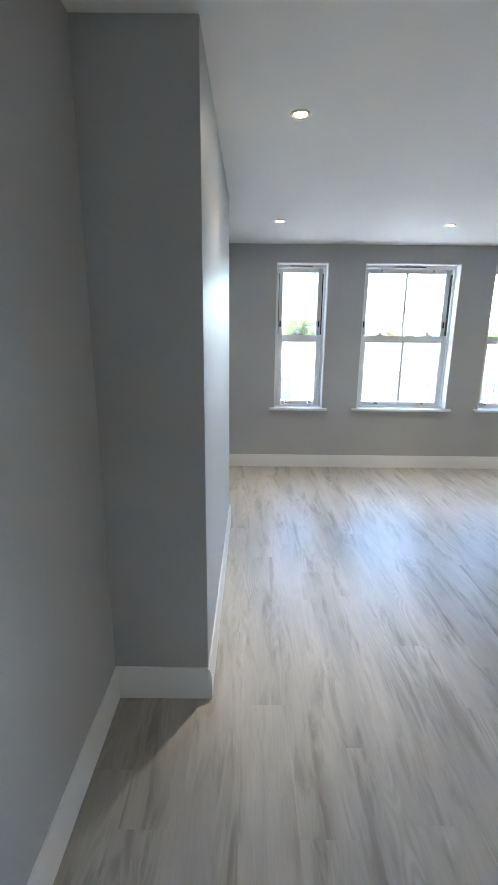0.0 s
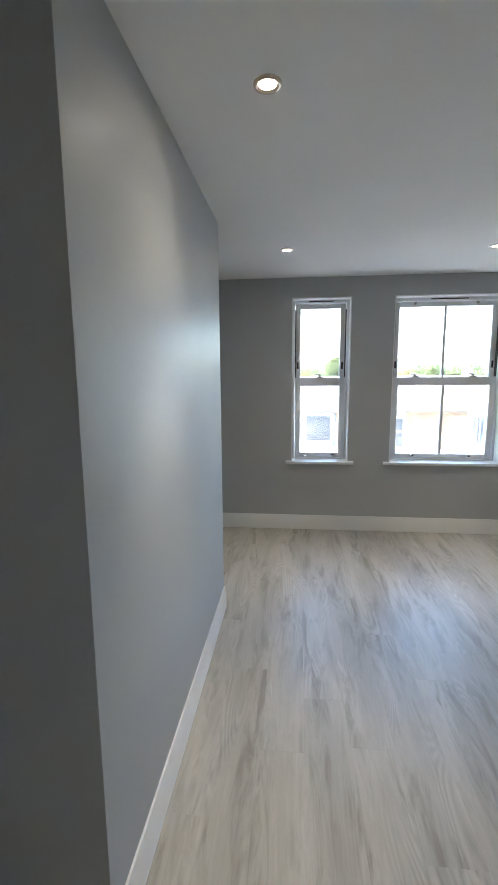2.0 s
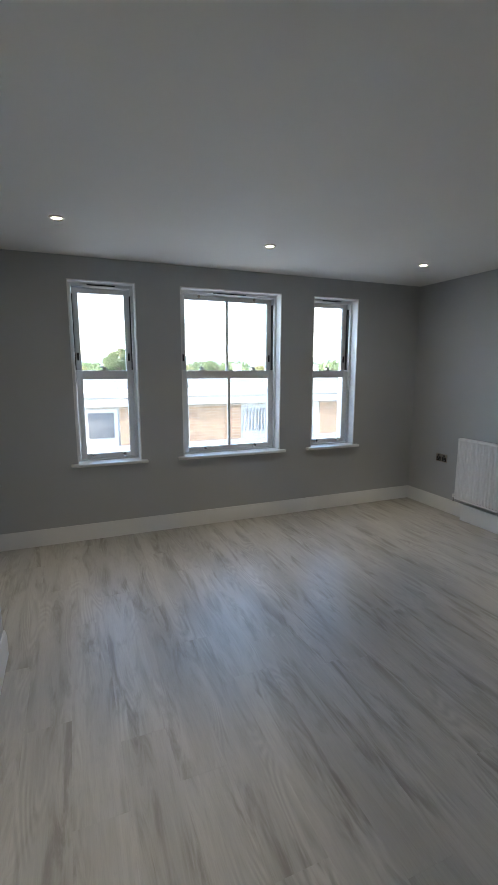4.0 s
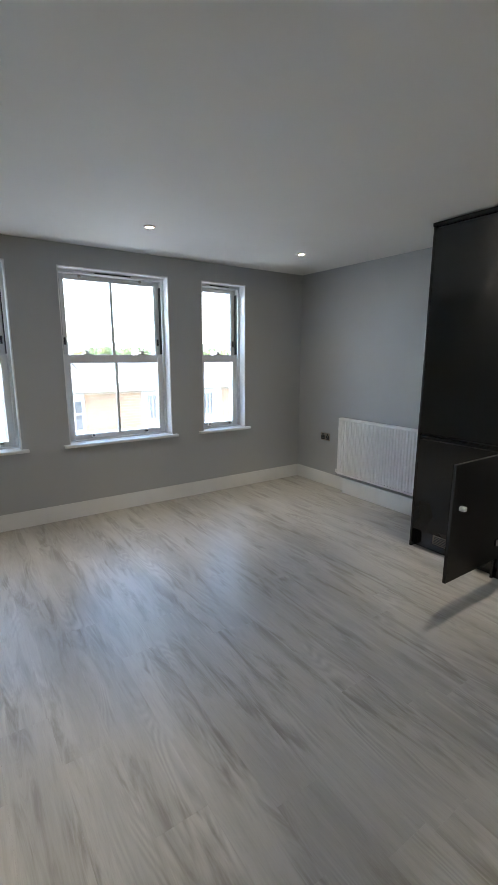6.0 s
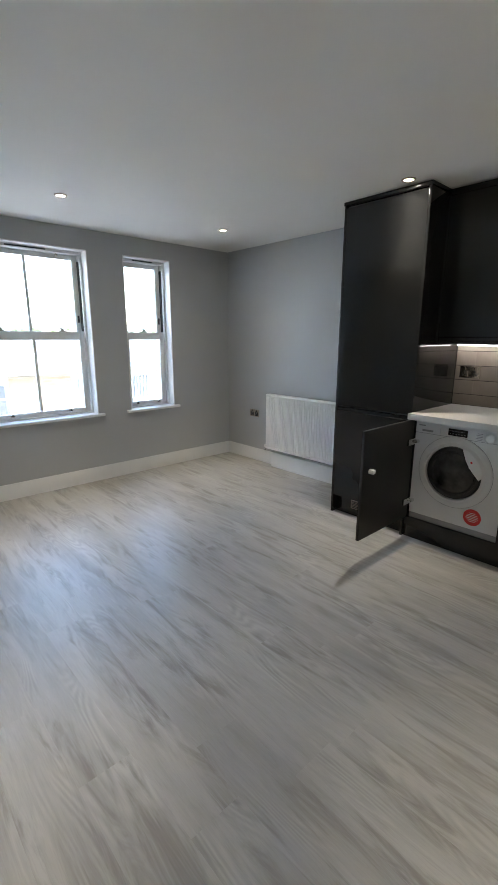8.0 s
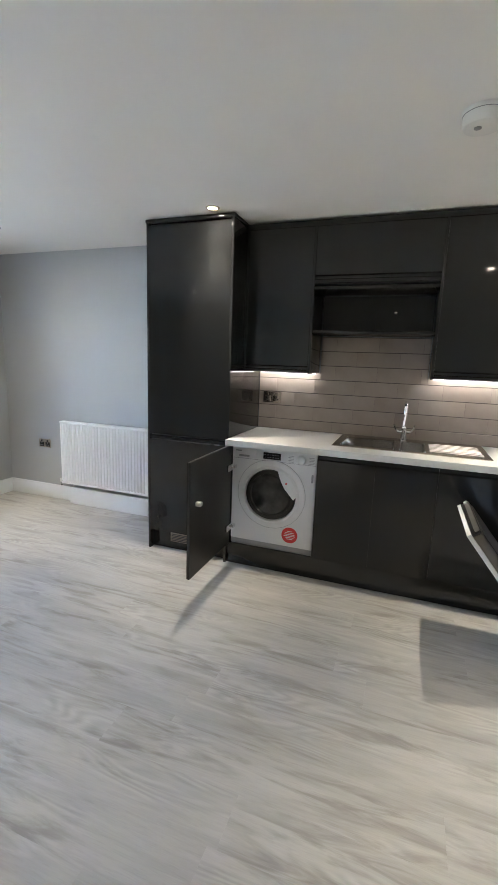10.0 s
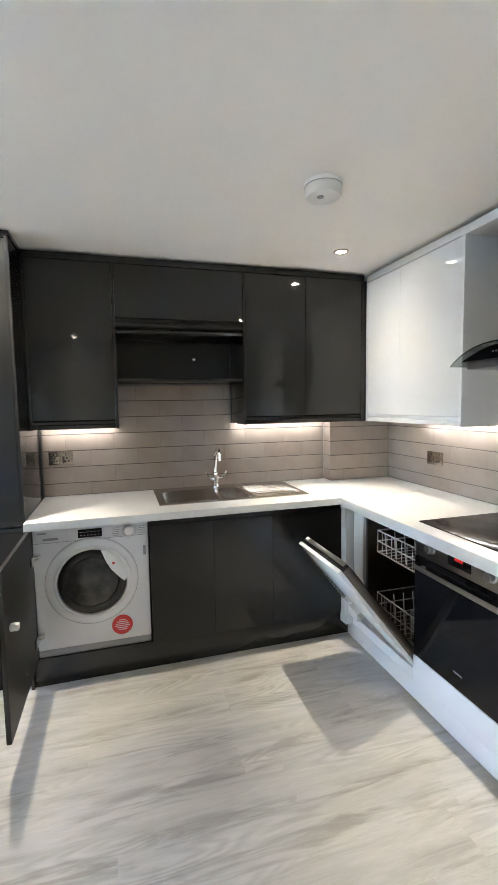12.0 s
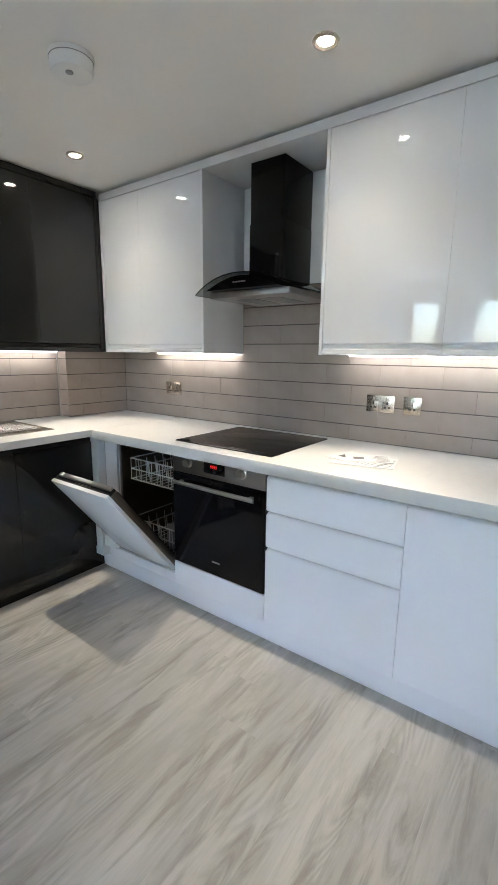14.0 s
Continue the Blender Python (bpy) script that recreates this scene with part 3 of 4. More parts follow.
part("door_grip", prism([(CY - 0.050, CZ + 0.172), (CY - 0.075, CZ + 0.105), (CY - 0.100, CZ + 0.060), (CY - 0.165, CZ - 0.012), (CY - 0.182, CZ + 0.010), (CY - 0.168, CZ + 0.075), (CY - 0.125, CZ + 0.135), (CY - 0.085, CZ + 0.163)], WX - 0.030, WX - 0.001, "X"), MACHINE, wm, "pale wedge door grip")
part("grip_mark", lathe([(0, 0), (0.007, 0), (0.007, 0.0015), (0, 0.0015)], (WX - 0.0298, CY - 0.112, CZ + 0.096), "X", 14), RED, wm)
part("panel_line", slab(WX - 0.0012, WX + 0.001, W0 + 0.006, W1 - 0.006, 0.775, 0.7775, 0), GREY_PLASTIC, wm)
part("display", slab(WX - 0.003, WX + 0.002, 1.780, 1.902, 0.788, 0.834, 0.002), BLACK_GLASS, wm, "black display window")
bm = bmesh.new()
for k in range(6):
    box(bm, WX - 0.0042, WX - 0.0031, 1.792 + k * 0.018, 1.801 + k * 0.018, 0.800, 0.803)
    box(bm, WX - 0.0042, WX - 0.0031, 1.792 + k * 0.018, 1.804 + k * 0.018, 0.818, 0.820)
part("display_marks", bm, GREY_PLASTIC, wm)
part("dial", lathe([(0.031, 0), (0.030, 0.010), (0.024, 0.020), (0.020, 0.022), (0, 0.022)], (WX, 1.640, 0.806), "X", 32), PLASTIC, wm, "round white programme dial")
for k in range(5):
    for a, b in ((1.690, 1.722 + 0.006 * (k % 2)), (1.552, 1.590 - 0.005 * (k % 2))):
        part("print_line", slab(WX - 0.0008, WX + 0.001, a, b, 0.784 + k * 0.010, 0.787 + k * 0.010, 0), GREY_PLASTIC, wm)
part("detergent_drawer", slab(WX - 0.006, WX + 0.004, 1.952, 2.112, 0.783, 0.848, 0.003), MACHINE, wm)
part("drawer_grip", slab(WX - 0.0075, WX - 0.0055, 2.00, 2.075, 0.790, 0.803, 0.0005), GREY_PLASTIC, wm)
part("brand_mark", slab(WX - 0.0072, WX - 0.0058, 2.055, 2.100, 0.826, 0.834, 0), GREY_PLASTIC, wm)
part("side_label", slab(WX - 0.001, WX + 0.001, 1.552, 1.566, 0.660, 0.715, 0), GREY_PLASTIC, wm)
sticker = part("sticker", lathe([(0, 0.0012), (0.056, 0.0012), (0.056, 0), (0, 0)], (WX, 1.693, 0.274), "X", 36), RED, wm, "round red sticker with white print")
bm = bmesh.new()
for k, half in enumerate((0.018, 0.030, 0.036, 0.040, 0.030, 0.022)):
    z = 0.274 + 0.026 - k * 0.011
    box(bm, WX - 0.0022, WX - 0.0014, 1.693 - half, 1.693 + half, z, z + 0.0038)
part("print", bm, PAPER, sticker)

open_door = thing("appliance_door", (FX, 2.135, 0.16), "open anthracite furniture door in front of the washing machine", "cabinet door")
part("panel", slab(2.628, FX - 0.004, 2.122, 2.139, 0.160, 0.866, 0.002), CARCASS, open_door)
part("gloss_face", slab(2.628, FX - 0.004, 2.1392, 2.142, 0.160, 0.866, 0.001), DARK, open_door, "anthracite gloss outer face")
catch = slab(2.688, 2.720, 2.086, 2.1215, 0.592, 0.620, 0.008)
part("catch", catch, PLASTIC, open_door, "white plastic door catch")
for z in (0.285, 0.715):
    bm = slab(3.150, FX - 0.004, 2.108, 2.1215, z - 0.022, z + 0.022, 0.003)
    box(bm, FX - 0.012, WX - 0.001, 2.090, 2.112, z - 0.010, z + 0.010, 0.002)
    part("hinge", bm, CHROME, open_door, "chrome sprung hinge")

# dark wall units
def wall_unit_e(u0, u1, doors, z0, label):
    c = thing("wall_cabinet", (3.66, (u0 + u1) / 2, z0), label, "wall cabinet", "dark wall units")
    part("body", slab(UX + 0.022, EAST - 0.002, u0 + 0.0185, u1 - 0.0185, z0 + 0.012, UT, 0), CARCASS, c)
    part("side_panel", slab(UX - 0.023, EAST - 0.001, u0, u0 + 0.016, z0 - 0.003, UT, 0.0015), DARK, c)
    part("side_panel", slab(UX - 0.023, EAST - 0.001, u1 - 0.016, u1, z0 - 0.003, UT, 0.0015), DARK, c)
    part("bottom_panel", slab(UX + 0.022, EAST - 0.002, u0 + 0.018, u1 - 0.018, z0, z0 + 0.012, 0), DARK, c)
    a, w = u0 + 0.0165, (u1 - u0 - 0.033) / doors
    for k in range(doors):
        part("door", front_e(a + k * w, a + (k + 1) * w, z0, UT - 0.004, x=UX - 0.02, lip="bottom"), DARK, c)
    return c


wall_unit_e(1.668, T0 - 0.001, 1, UB, "anthracite gloss wall unit beside the tall housing")
wall_unit_e(0.060, 0.905, 2, UB, "anthracite gloss double wall unit beside the corner")
mid_u = thing("wall_cabinet", (3.66, 1.28, 1.63), "short anthracite gloss bridging unit with an open shelf below", "wall cabinet", "dark wall units")
part("body", slab(UX + 0.022, EAST - 0.002, 0.9065, 1.6665, 1.945, UT, 0), CARCASS, mid_u)
part("door", front_e(0.9055, 1.6675, 1.950, UT - 0.004, x=UX - 0.02, lip="bottom"), DARK, mid_u)
part("shelf_edge", slab(UX - 0.012, EAST - 0.002, 0.9065, 1.6665, 1.912, 1.930, 0.002), DARK, mid_u)
part("shelf", slab(UX - 0.014, EAST - 0.002, 0.9065, 1.6665, 1.632, 1.652, 0.002), DARK, mid_u)
part("back_panel", slab(EAST - 0.022, EAST - 0.003, 0.9065, 1.6665, 1.653, 1.911, 0), CARCASS, mid_u)
part("shelf_catch", lathe([(0, 0), (0.012, 0), (0.010, 0.012), (0, 0.014)], (EAST - 0.022, 1.16, 1.80), "X", 14), CHROME, mid_u)
solid("cornice", slab(UX - 0.018, EAST - 0.003, UY + 0.022, T0 - 0.007, UT + 0.001, 2.338, 0.003), DARK, "anthracite top rail above the dark wall units", "cornice")
solid("filler_panel", slab(UX - 0.012, UX + 0.02, UY + 0.001, 0.059, UB, UT, 0.001), DARK, "narrow anthracite corner filler", "filler panel")

# ---- kitchen: white run against the south wall ----
END = 0.760


def wall_unit_s(u0, u1, splits, label):
    c = thing("wall_cabinet", ((u0 + u1) / 2, -0.15, UB), label, "wall cabinet", "white wall units")
    part("body", slab(u0 + 0.0185, u1 - 0.0185, SOUTH + 0.002, UY - 0.022, UB + 0.012, 2.286, 0), WHITE_SIDE, c)
    part("side_panel", slab(u0, u0 + 0.016, SOUTH + 0.001, UY + 0.006, UB - 0.003, 2.286, 0.0015), WHITE_SIDE, c)
    part("side_panel", slab(u1 - 0.016, u1, SOUTH + 0.001, UY + 0.006, UB - 0.003, 2.286, 0.0015), WHITE_SIDE, c)
    part("bottom_panel", slab(u0 + 0.018, u1 - 0.018, SOUTH + 0.002, UY - 0.022, UB, UB + 0.012, 0), WHITE_SIDE, c)
    e = [u0 + 0.0165] + splits + [u1 - 0.0165]
    for a, b in zip(e, e[1:]):
        part("door", front_s(a, b, UB, 2.284, y=UY + 0.02 - 0.018, thick=0.02, lip="bottom"), WHITE, c)
    return c


wall_unit_s(2.595, 3.478, [3.110], "white gloss double wall unit with bottom grip edge")
wall_unit_s(END, 1.885, [1.352], "white gloss double wall unit with bottom grip edge")
bm = slab(END, 3.474, SOUTH + 0.002, UY + 0.004, 2.288, 2.330, 0.002)
solid("cornice", bm, WHITE, "white top rail running above the white wall units", "cornice")

# base: dishwasher, oven, drawers, cupboard
LOW = 0.092
DX0, DX1 = 2.590, 3.066
dish = thing("dishwasher", ((DX0 + DX1) / 2, 0.0, 0.09), "slim built-in dishwasher standing half open with wire racks", "dishwasher")
bm = bmesh.new()
box(bm, DX0 + 0.002, DX0 + 0.016, -0.30, FY - 0.022, 0.09, 0.853)
box(bm, DX1 - 0.016, DX1 - 0.002, -0.30, FY - 0.022, 0.09, 0.853)
box(bm, DX0 + 0.016, DX1 - 0.016, -0.30, -0.285, 0.09, 0.853)
box(bm, DX0 + 0.016, DX1 - 0.016, -0.285, FY - 0.022, 0.09, 0.13)
box(bm, DX0 + 0.016, DX1 - 0.016, -0.285, FY - 0.022, 0.838, 0.853)
part("tub", bm, BEZEL, dish, "dark steel lined tub")
part("tub_trim", slab(DX1 - 0.020, DX1 + 0.001, FY - 0.022, FY - 0.004, 0.16, 0.853, 0.003), GREY_PLASTIC, dish)


def rack(z, h, label, y0=-0.27, y1=0.215):
    x0, x1 = DX0 + 0.03, DX1 - 0.03
    bm = bmesh.new()
    for zz in (z, z + h * 0.5, z + h):
        for a, b in (((x0, y0, zz), (x1, y0, zz)), ((x0, y1, zz), (x1, y1, zz)), ((x0, y0, zz), (x0, y1, zz)), ((x1, y0, zz), (x1, y1, zz))):
            tube([a, b], 0.0038, 6, bm)
    n = 9
    for k in range(n + 1):
        x = x0 + (x1 - x0) * k / n
        for y in (y0, y1):
            tube([(x, y, z), (x, y, z + h)], 0.0025, 5, bm)
        tube([(x, y0, z), (x, y1, z)], 0.0025, 5, bm)
        if k % 2 == 0:
            for m in range(7):
                y = y0 + 0.06 + m * 0.066
                tube([(x, y, z), (x, y + 0.012, z + h * 0.95)], 0.0032, 5, bm)
    return part("rack", bm, PLASTIC, dish, label)


rack(0.60, 0.13, "wire upper rack")
rack(0.20, 0.15, "wire lower rack")
part("cutlery_basket", slab(DX0 + 0.06, DX0 + 0.17, 0.04, 0.19, 0.225, 0.36, 0.004), GREY_PLASTIC, dish, "grey cutlery basket")
part("spray_arm", slab(DX0 + 0.06, DX1 - 0.06, -0.05, 0.0, 0.545, 0.56, 0.006), GREY_PLASTIC, dish)
hinge_m = Matrix.Translation((0, FY + 0.004, 0.165)) @ Matrix.Rotation(radians(-38), 4, "X")
dd = part("door", slab(DX0 + 0.002, DX1 - 0.002, -0.020, 0.0, 0.0, 0.672, 0.002, hinge_m), WHITE, dish, "white gloss furniture door")
part("inner_door", slab(DX0 + 0.004, DX1 - 0.004, -0.062, -0.0205, 0.004, 0.655, 0.006, hinge_m), BEZEL, dd, "dark steel inner door")
part("control_panel", slab(DX0 + 0.006, DX1 - 0.006, -0.062, -0.0205, 0.6555, 0.668, 0.002, hinge_m), BLACK, dd, "black control panel")
part("control_strip", slab(DX0 + 0.012, DX1 - 0.035, -0.062, -0.040, 0.6685, 0.682, 0.003, hinge_m), STEEL, dd, "steel top edge strip")
part("latch", slab(DX1 - 0.075, DX1 - 0.050, -0.058, -0.040, 0.6825, 0.690, 0.002, hinge_m), PLASTIC, dd)
for k in range(5):
    part("button", slab(DX0 + 0.16 + k * 0.03, DX0 + 0.175 + k * 0.03, -0.036, -0.026, 0.6682, 0.6702, 0.0005, hinge_m), BEZEL, dd)
part("hinge_cover", slab(3.070, 3.2325, FY + 0.0005, FY + 0.036, 0.162, 0.236, 0.008), PLASTIC, dish, "white plastic hinge cover")
part("door_seal", slab(DX0 + 0.010, DX1 - 0.010, -0.066, -0.0625, 0.03, 0.64, 0.001, hinge_m), BLACK, dd)

OX0, OX1 = 1.984, 2.588
oven = thing("oven", ((OX0 + OX1) / 2, 0.0, 0.205), "built-in single oven with black glass door and steel panel", "oven")
part("body", slab(OX0 + 0.010, OX1 - 0.010, -0.28, FY - 0.026, 0.230, 0.850, 0), CARCASS, oven)
part("control_panel", slab(OX0 + 0.004, OX1 - 0.004, FY - 0.024, FY, 0.746, 0.854, 0.002), OVEN_STEEL, oven, "brushed steel control panel")
part("door", slab(OX0 + 0.004, OX1 - 0.004, FY - 0.024, FY + 0.002, 0.232, 0.740, 0.003), BLACK_GLASS, oven, "black glass oven door")
bm = tube([(OX0 + 0.045, FY + 0.036, 0.700), (OX1 - 0.045, FY + 0.036, 0.700)], 0.008, 12)
bmesh.ops.scale(bm, vec=(1, 0.8, 1.5), verts=bm.verts, space=Matrix.Translation((0, -FY - 0.036, -0.700)))
for x in (OX0 + 0.075, OX1 - 0.075):
    box(bm, x - 0.010, x + 0.010, FY + 0.001, FY + 0.036, 0.693, 0.707, 0.002)
part("handle", bm, STEEL, oven, "steel bar handle")
for x in (2.122, 2.470):
    k = part("knob", lathe([(0.027, 0), (0.027, 0.004), (0.021, 0.006), (0.020, 0.026), (0.017, 0.029), (0, 0.029)], (x, FY, 0.806), "Y", 28), STEEL, oven, "round steel knob")
disp = part("display", slab(2.228, 2.362, FY - 0.001, FY + 0.0015, 0.772, 0.842, 0.001), BLACK_GLASS, oven, "black clock display")
bm = bmesh.new()
for k, segs in enumerate(("tlm", "bm", "tbm", "tlb")):
    x = 2.276 + k * 0.012
    box(bm, x, x + 0.007, FY + 0.0016, FY + 0.0022, 0.808, 0.8105)
    box(bm, x, x + 0.002, FY + 0.0016, FY + 0.0022, 0.800, 0.818)
    box(bm, x + 0.006, x + 0.008, FY + 0.0016, FY + 0.0022, 0.800, 0.818)
part("digits", bm, DISPLAY_RED, disp, "glowing red clock digits")
part("maker_mark", slab(2.26, 2.31, FY + 0.0022, FY + 0.0028, 0.300, 0.308, 0), GREY_PLASTIC, oven)
solid("oven_filler", slab(OX0 + 0.001, DX0 - 0.001, FY - 0.020, FY, LOW, 0.226, 0.0015), WHITE_SATIN, "white gloss panel below the oven", "filler panel")
solid("filler_panel", slab(DX0 + 0.001, 3.250, FY - 0.022, FY - 0.001, LOW, 0.148, 0.0008), WHITE_SATIN, "white gloss panel below the dishwasher", "filler panel")
solid("filler_panel", slab(DX1 + 0.002, 3.179, FY - 0.020, FY - 0.001, 0.160, 0.854, 0.0015), WHITE_SIDE, "white upright filler beside the dishwasher", "filler panel")

drawers = thing("drawer_unit", (1.68, 0.0, LOW), "white gloss handleless unit with three drawers", "drawer unit")
part("body", slab(1.362, 1.978, -0.30, FY - 0.023, 0.10, 0.795, 0), WHITE_SIDE, drawers)
for a, b in ((0.657, 0.820), (0.480, 0.649), (LOW, 0.472)):
    part("drawer_front", front_s(1.356, 1.981, a, b), WHITE_SATIN, drawers)
for z in (0.649, 0.472):
    part("rail_end", slab(1.976, 1.984, FY - 0.018, FY + 0.004, z - 0.010, z + 0.012, 0.001), BLACK, drawers, "black rail end cap")
cup = thing("base_cabinet", (1.06, 0.0, LOW), "white gloss handleless base cupboard", "cabinet")
part("body", slab(END + 0.004, 1.354, -0.30, FY - 0.023, 0.10, 0.795, 0), WHITE_SIDE, cup)
part("door", front_s(END, 1.355, LOW, 0.820), WHITE_SATIN, cup)
solid("plinth", slab(END, 3.249, FY - 0.022, FY - 0.0008, 0.0, LOW - 0.0004, 0.0003), WHITE_SATIN, "white gloss plinth under the white units", "plinth")

# ---- worktop, sink, hob ----
SX0, SX1, SY0, SY1 = 3.375, 3.760, 0.875, 1.432
worktop = thing("worktop", (3.17, 0.36, UNDER), "white speckled L-shaped worktop with square edges", "worktop")
bm = bmesh.new()
box(bm, 3.170, EAST - 0.009, SY1, T0 - 0.002, UNDER, TOP)
box(bm, 3.170, SX0, SY0, SY1, UNDER, TOP)
box(bm, SX1, EAST - 0.009, SY0, SY1, UNDER, TOP)
box(bm, 3.170, EAST - 0.009, SOUTH + 0.009, SY0, UNDER, TOP)
bmesh.ops.remove_doubles(bm, verts=bm.verts, dist=0.0005)
part("sink_run", bm, WORKTOP, worktop)
part("hob_run", slab(END - 0.01, 3.170, SOUTH + 0.009, 0.385, 0.856, TOP, 0.004), WORKTOP, worktop)

sink = thing("sink", (3.58, 1.0, TOP), "stainless steel inset sink with one and a half bowls and drainer", "sink")


def bowl(bm, x0, x1, y0, y1, depth, r=0.045):
    """A rounded open bowl let into the top."""
    def loop(inset, z, rad):
        pts = []
        for cx, cy, a0 in ((x1 - rad, y1 - rad, 0), (x0 + rad, y1 - rad, 90), (x0 + rad, y0 + rad, 180), (x1 - rad, y0 + rad, 270)):
            for k in range(5):
                a = radians(a0 + 22.5 * k)
                pts.append((cx + (rad - inset) * math.cos(a), cy + (rad - inset) * math.sin(a), z))
        return [bm.verts.new(p) for p in pts]
    rings = [loop(-0.006, TOP + 0.004, r), loop(0, TOP + 0.001, r), loop(0.004, TOP - depth + 0.03, r), loop(0.014, TOP - depth + 0.006, r), loop(0.035, TOP - depth, r)]
    for a, b in zip(rings, rings[1:]):
        n = len(a)
        for k in range(n):
            bm.faces.new((a[k], a[(k + 1) % n], b[(k + 1) % n], b[k]))
    bm.faces.new(rings[-1])


RIM = TOP + 0.004
bm = bmesh.new()
for a, b, c, d in ((3.335, 3.388, 0.520, 1.462), (3.742, 3.842, 0.520, 1.462), (3.388, 3.742, 1.420, 1.462), (3.388, 3.742, 1.045, 1.078), (3.388, 3.742, 0.520, 0.885)):
    box(bm, a, b, c, d, TOP + 0.0005, RIM)
part("rim", bm, SINK_STEEL, sink)
bm = bmesh.new()
bowl(bm, 3.394, 3.736, 1.084, 1.414, 0.16)
part("bowl", bm, SINK_STEEL, sink)
bm = bmesh.new()
bowl(bm, 3.394, 3.736, 0.891, 1.039, 0.12)
part("half_bowl", bm, SINK_STEEL, sink)
for x, y, z in ((3.56, 1.25, TOP - 0.159), (3.56, 0.965, TOP - 0.119)):
    part("waste", lathe([(0.030, 0), (0.030, 0.003), (0.022, 0.003), (0.018, 0.001), (0, 0.001)], (x, y, z), "Z", 24), CHROME, sink, "chrome waste")
for k in range(7):
    x = 3.420 + k * 0.048
    part("drainer_ridge", tube([(x, 0.560, RIM + 0.001), (x, 0.580, RIM + 0.003), (x, 0.840, RIM + 0.003), (x, 0.862, RIM + 0.001)], 0.006, 8), SINK_STEEL, sink)

tap = thing("tap", (3.795, 1.030, RIM), "chrome two-lever mixer tap with a swivel spout behind the sink", "tap")
part("base", lathe([(0.027, 0), (0.027, 0.008), (0.020, 0.014), (0.018, 0.075), (0.020, 0.080), (0.018, 0.10), (0.012, 0.106)], (3.795, 1.030, RIM), "Z", 24), CHROME, tap)
arc = [(3.795, 1.030, RIM + 0.10), (3.795, 1.030, RIM + 0.22)] + [(3.795 - 0.07 + 0.07 * math.cos(a), 1.030, RIM + 0.22 + 0.055 * math.sin(a)) for a in (radians(18 * k) for k in range(1, 10))] + [(3.655, 1.030, RIM + 0.20)]
part("spout", tube(arc, 0.0125, 14), CHROME, tap)
for s in (-1, 1):
    bm = tube([(3.795, 1.030, RIM + 0.06), (3.795, 1.030 + s * 0.045, RIM + 0.062)], 0.012, 12)
    tube([(3.795, 1.030 + s * 0.045, RIM + 0.062), (3.790, 1.030 + s * 0.060, RIM + 0.085), (3.780, 1.030 + s * 0.070, RIM + 0.115)], 0.006, 8, bm)
    part("lever", bm, CHROME, tap)

hob = thing("hob", (2.26, 0.02, TOP), "black glass ceramic hob set on the white worktop", "hob")
part("glass_plate", slab(1.957, 2.562, -0.250, 0.296, TOP, TOP + 0.006, 0.002), BLACK_GLASS, hob)
for k in range(6):
    part("touch_key", slab(2.02 + k * 0.035, 2.035 + k * 0.035, 0.262, 0.268, TOP + 0.0061, TOP + 0.0064, 0), CARCASS, hob)

# ---- cooker hood ----
HX = 2.245
hood = thing("cooker_hood", (HX, -0.1, 1.63), "black chimney cooker hood with a curved smoked glass canopy", "cooker hood")
part("chimney", slab(HX - 0.100, HX + 0.100, SOUTH + 0.010, -0.050, 1.700, 2.284, 0.002), HOOD_BLACK, hood)
part("chimney_sleeve", slab(HX - 0.103, HX + 0.103, SOUTH + 0.010, -0.047, 1.700, 2.00, 0.002), HOOD_BLACK, hood)
part("body", slab(HX - 0.240, HX + 0.240, SOUTH + 0.010, 0.110, 1.632, 1.662, 0.006), STEEL, hood, "steel filter body")
bm = prism([(HX - 0.215 + 0.43 * k / 16, 1.663 + 0.058 * math.sin(math.pi * k / 16)) for k in range(17)] , -0.045, 0.165, "Y")
part("control_fascia", bm, HOOD_BLACK, hood, "black domed control housing")
bm = bmesh.new()
for k in range(5):
    box(bm, HX - 0.032 + k * 0.016, HX - 0.023 + k * 0.016, 0.165, 0.167, 1.690, 1.696)
part("button", bm, GREY_PLASTIC, hood)
bm = bmesh.new()
for x in (-0.13, 0.02):
    box(bm, HX + x, HX + x + 0.12, -0.22, 0.02, 1.6295, 1.6318)
part("filter", bm, GREY_PLASTIC, hood, "mesh grease filters")
gx, gh, n = 0.300, 0.080, 28
bm = bmesh.new()
top_v, low_v = [], []
for k in range(n + 1):
    u = -1 + 2 * k / n
    x, z = HX + gx * u, 1.648 + gh * (1 - u * u)
    yf = 0.150 + 0.040 * (1 - u * u)
    top_v.append([bm.verts.new((x, y, z + 0.005)) for y in (SOUTH + 0.012, -0.05, yf)])
    low_v.append([bm.verts.new((x, y, z)) for y in (SOUTH + 0.012, -0.05, yf)])
for k in range(n):
    for j in range(2):
        bm.faces.new((top_v[k][j], top_v[k + 1][j], top_v[k + 1][j + 1], top_v[k][j + 1]))
        bm.faces.new((low_v[k][j + 1], low_v[k + 1][j + 1], low_v[k + 1][j], low_v[k][j]))
    bm.faces.new((top_v[k][2], top_v[k + 1][2], low_v[k + 1][2], low_v[k][2]))
    bm.faces.new((low_v[k][0], low_v[k + 1][0], top_v[k + 1][0], top_v[k][0]))
for side in (0, n):
    for j in range(2):
        bm.faces.new((top_v[side][j], top_v[side][j + 1], low_v[side][j + 1], low_v[side][j]))
bmesh.ops.recalc_face_normals(bm, faces=bm.faces)
part("canopy", bm, HOOD_GLASS, hood, "arched smoked glass canopy")

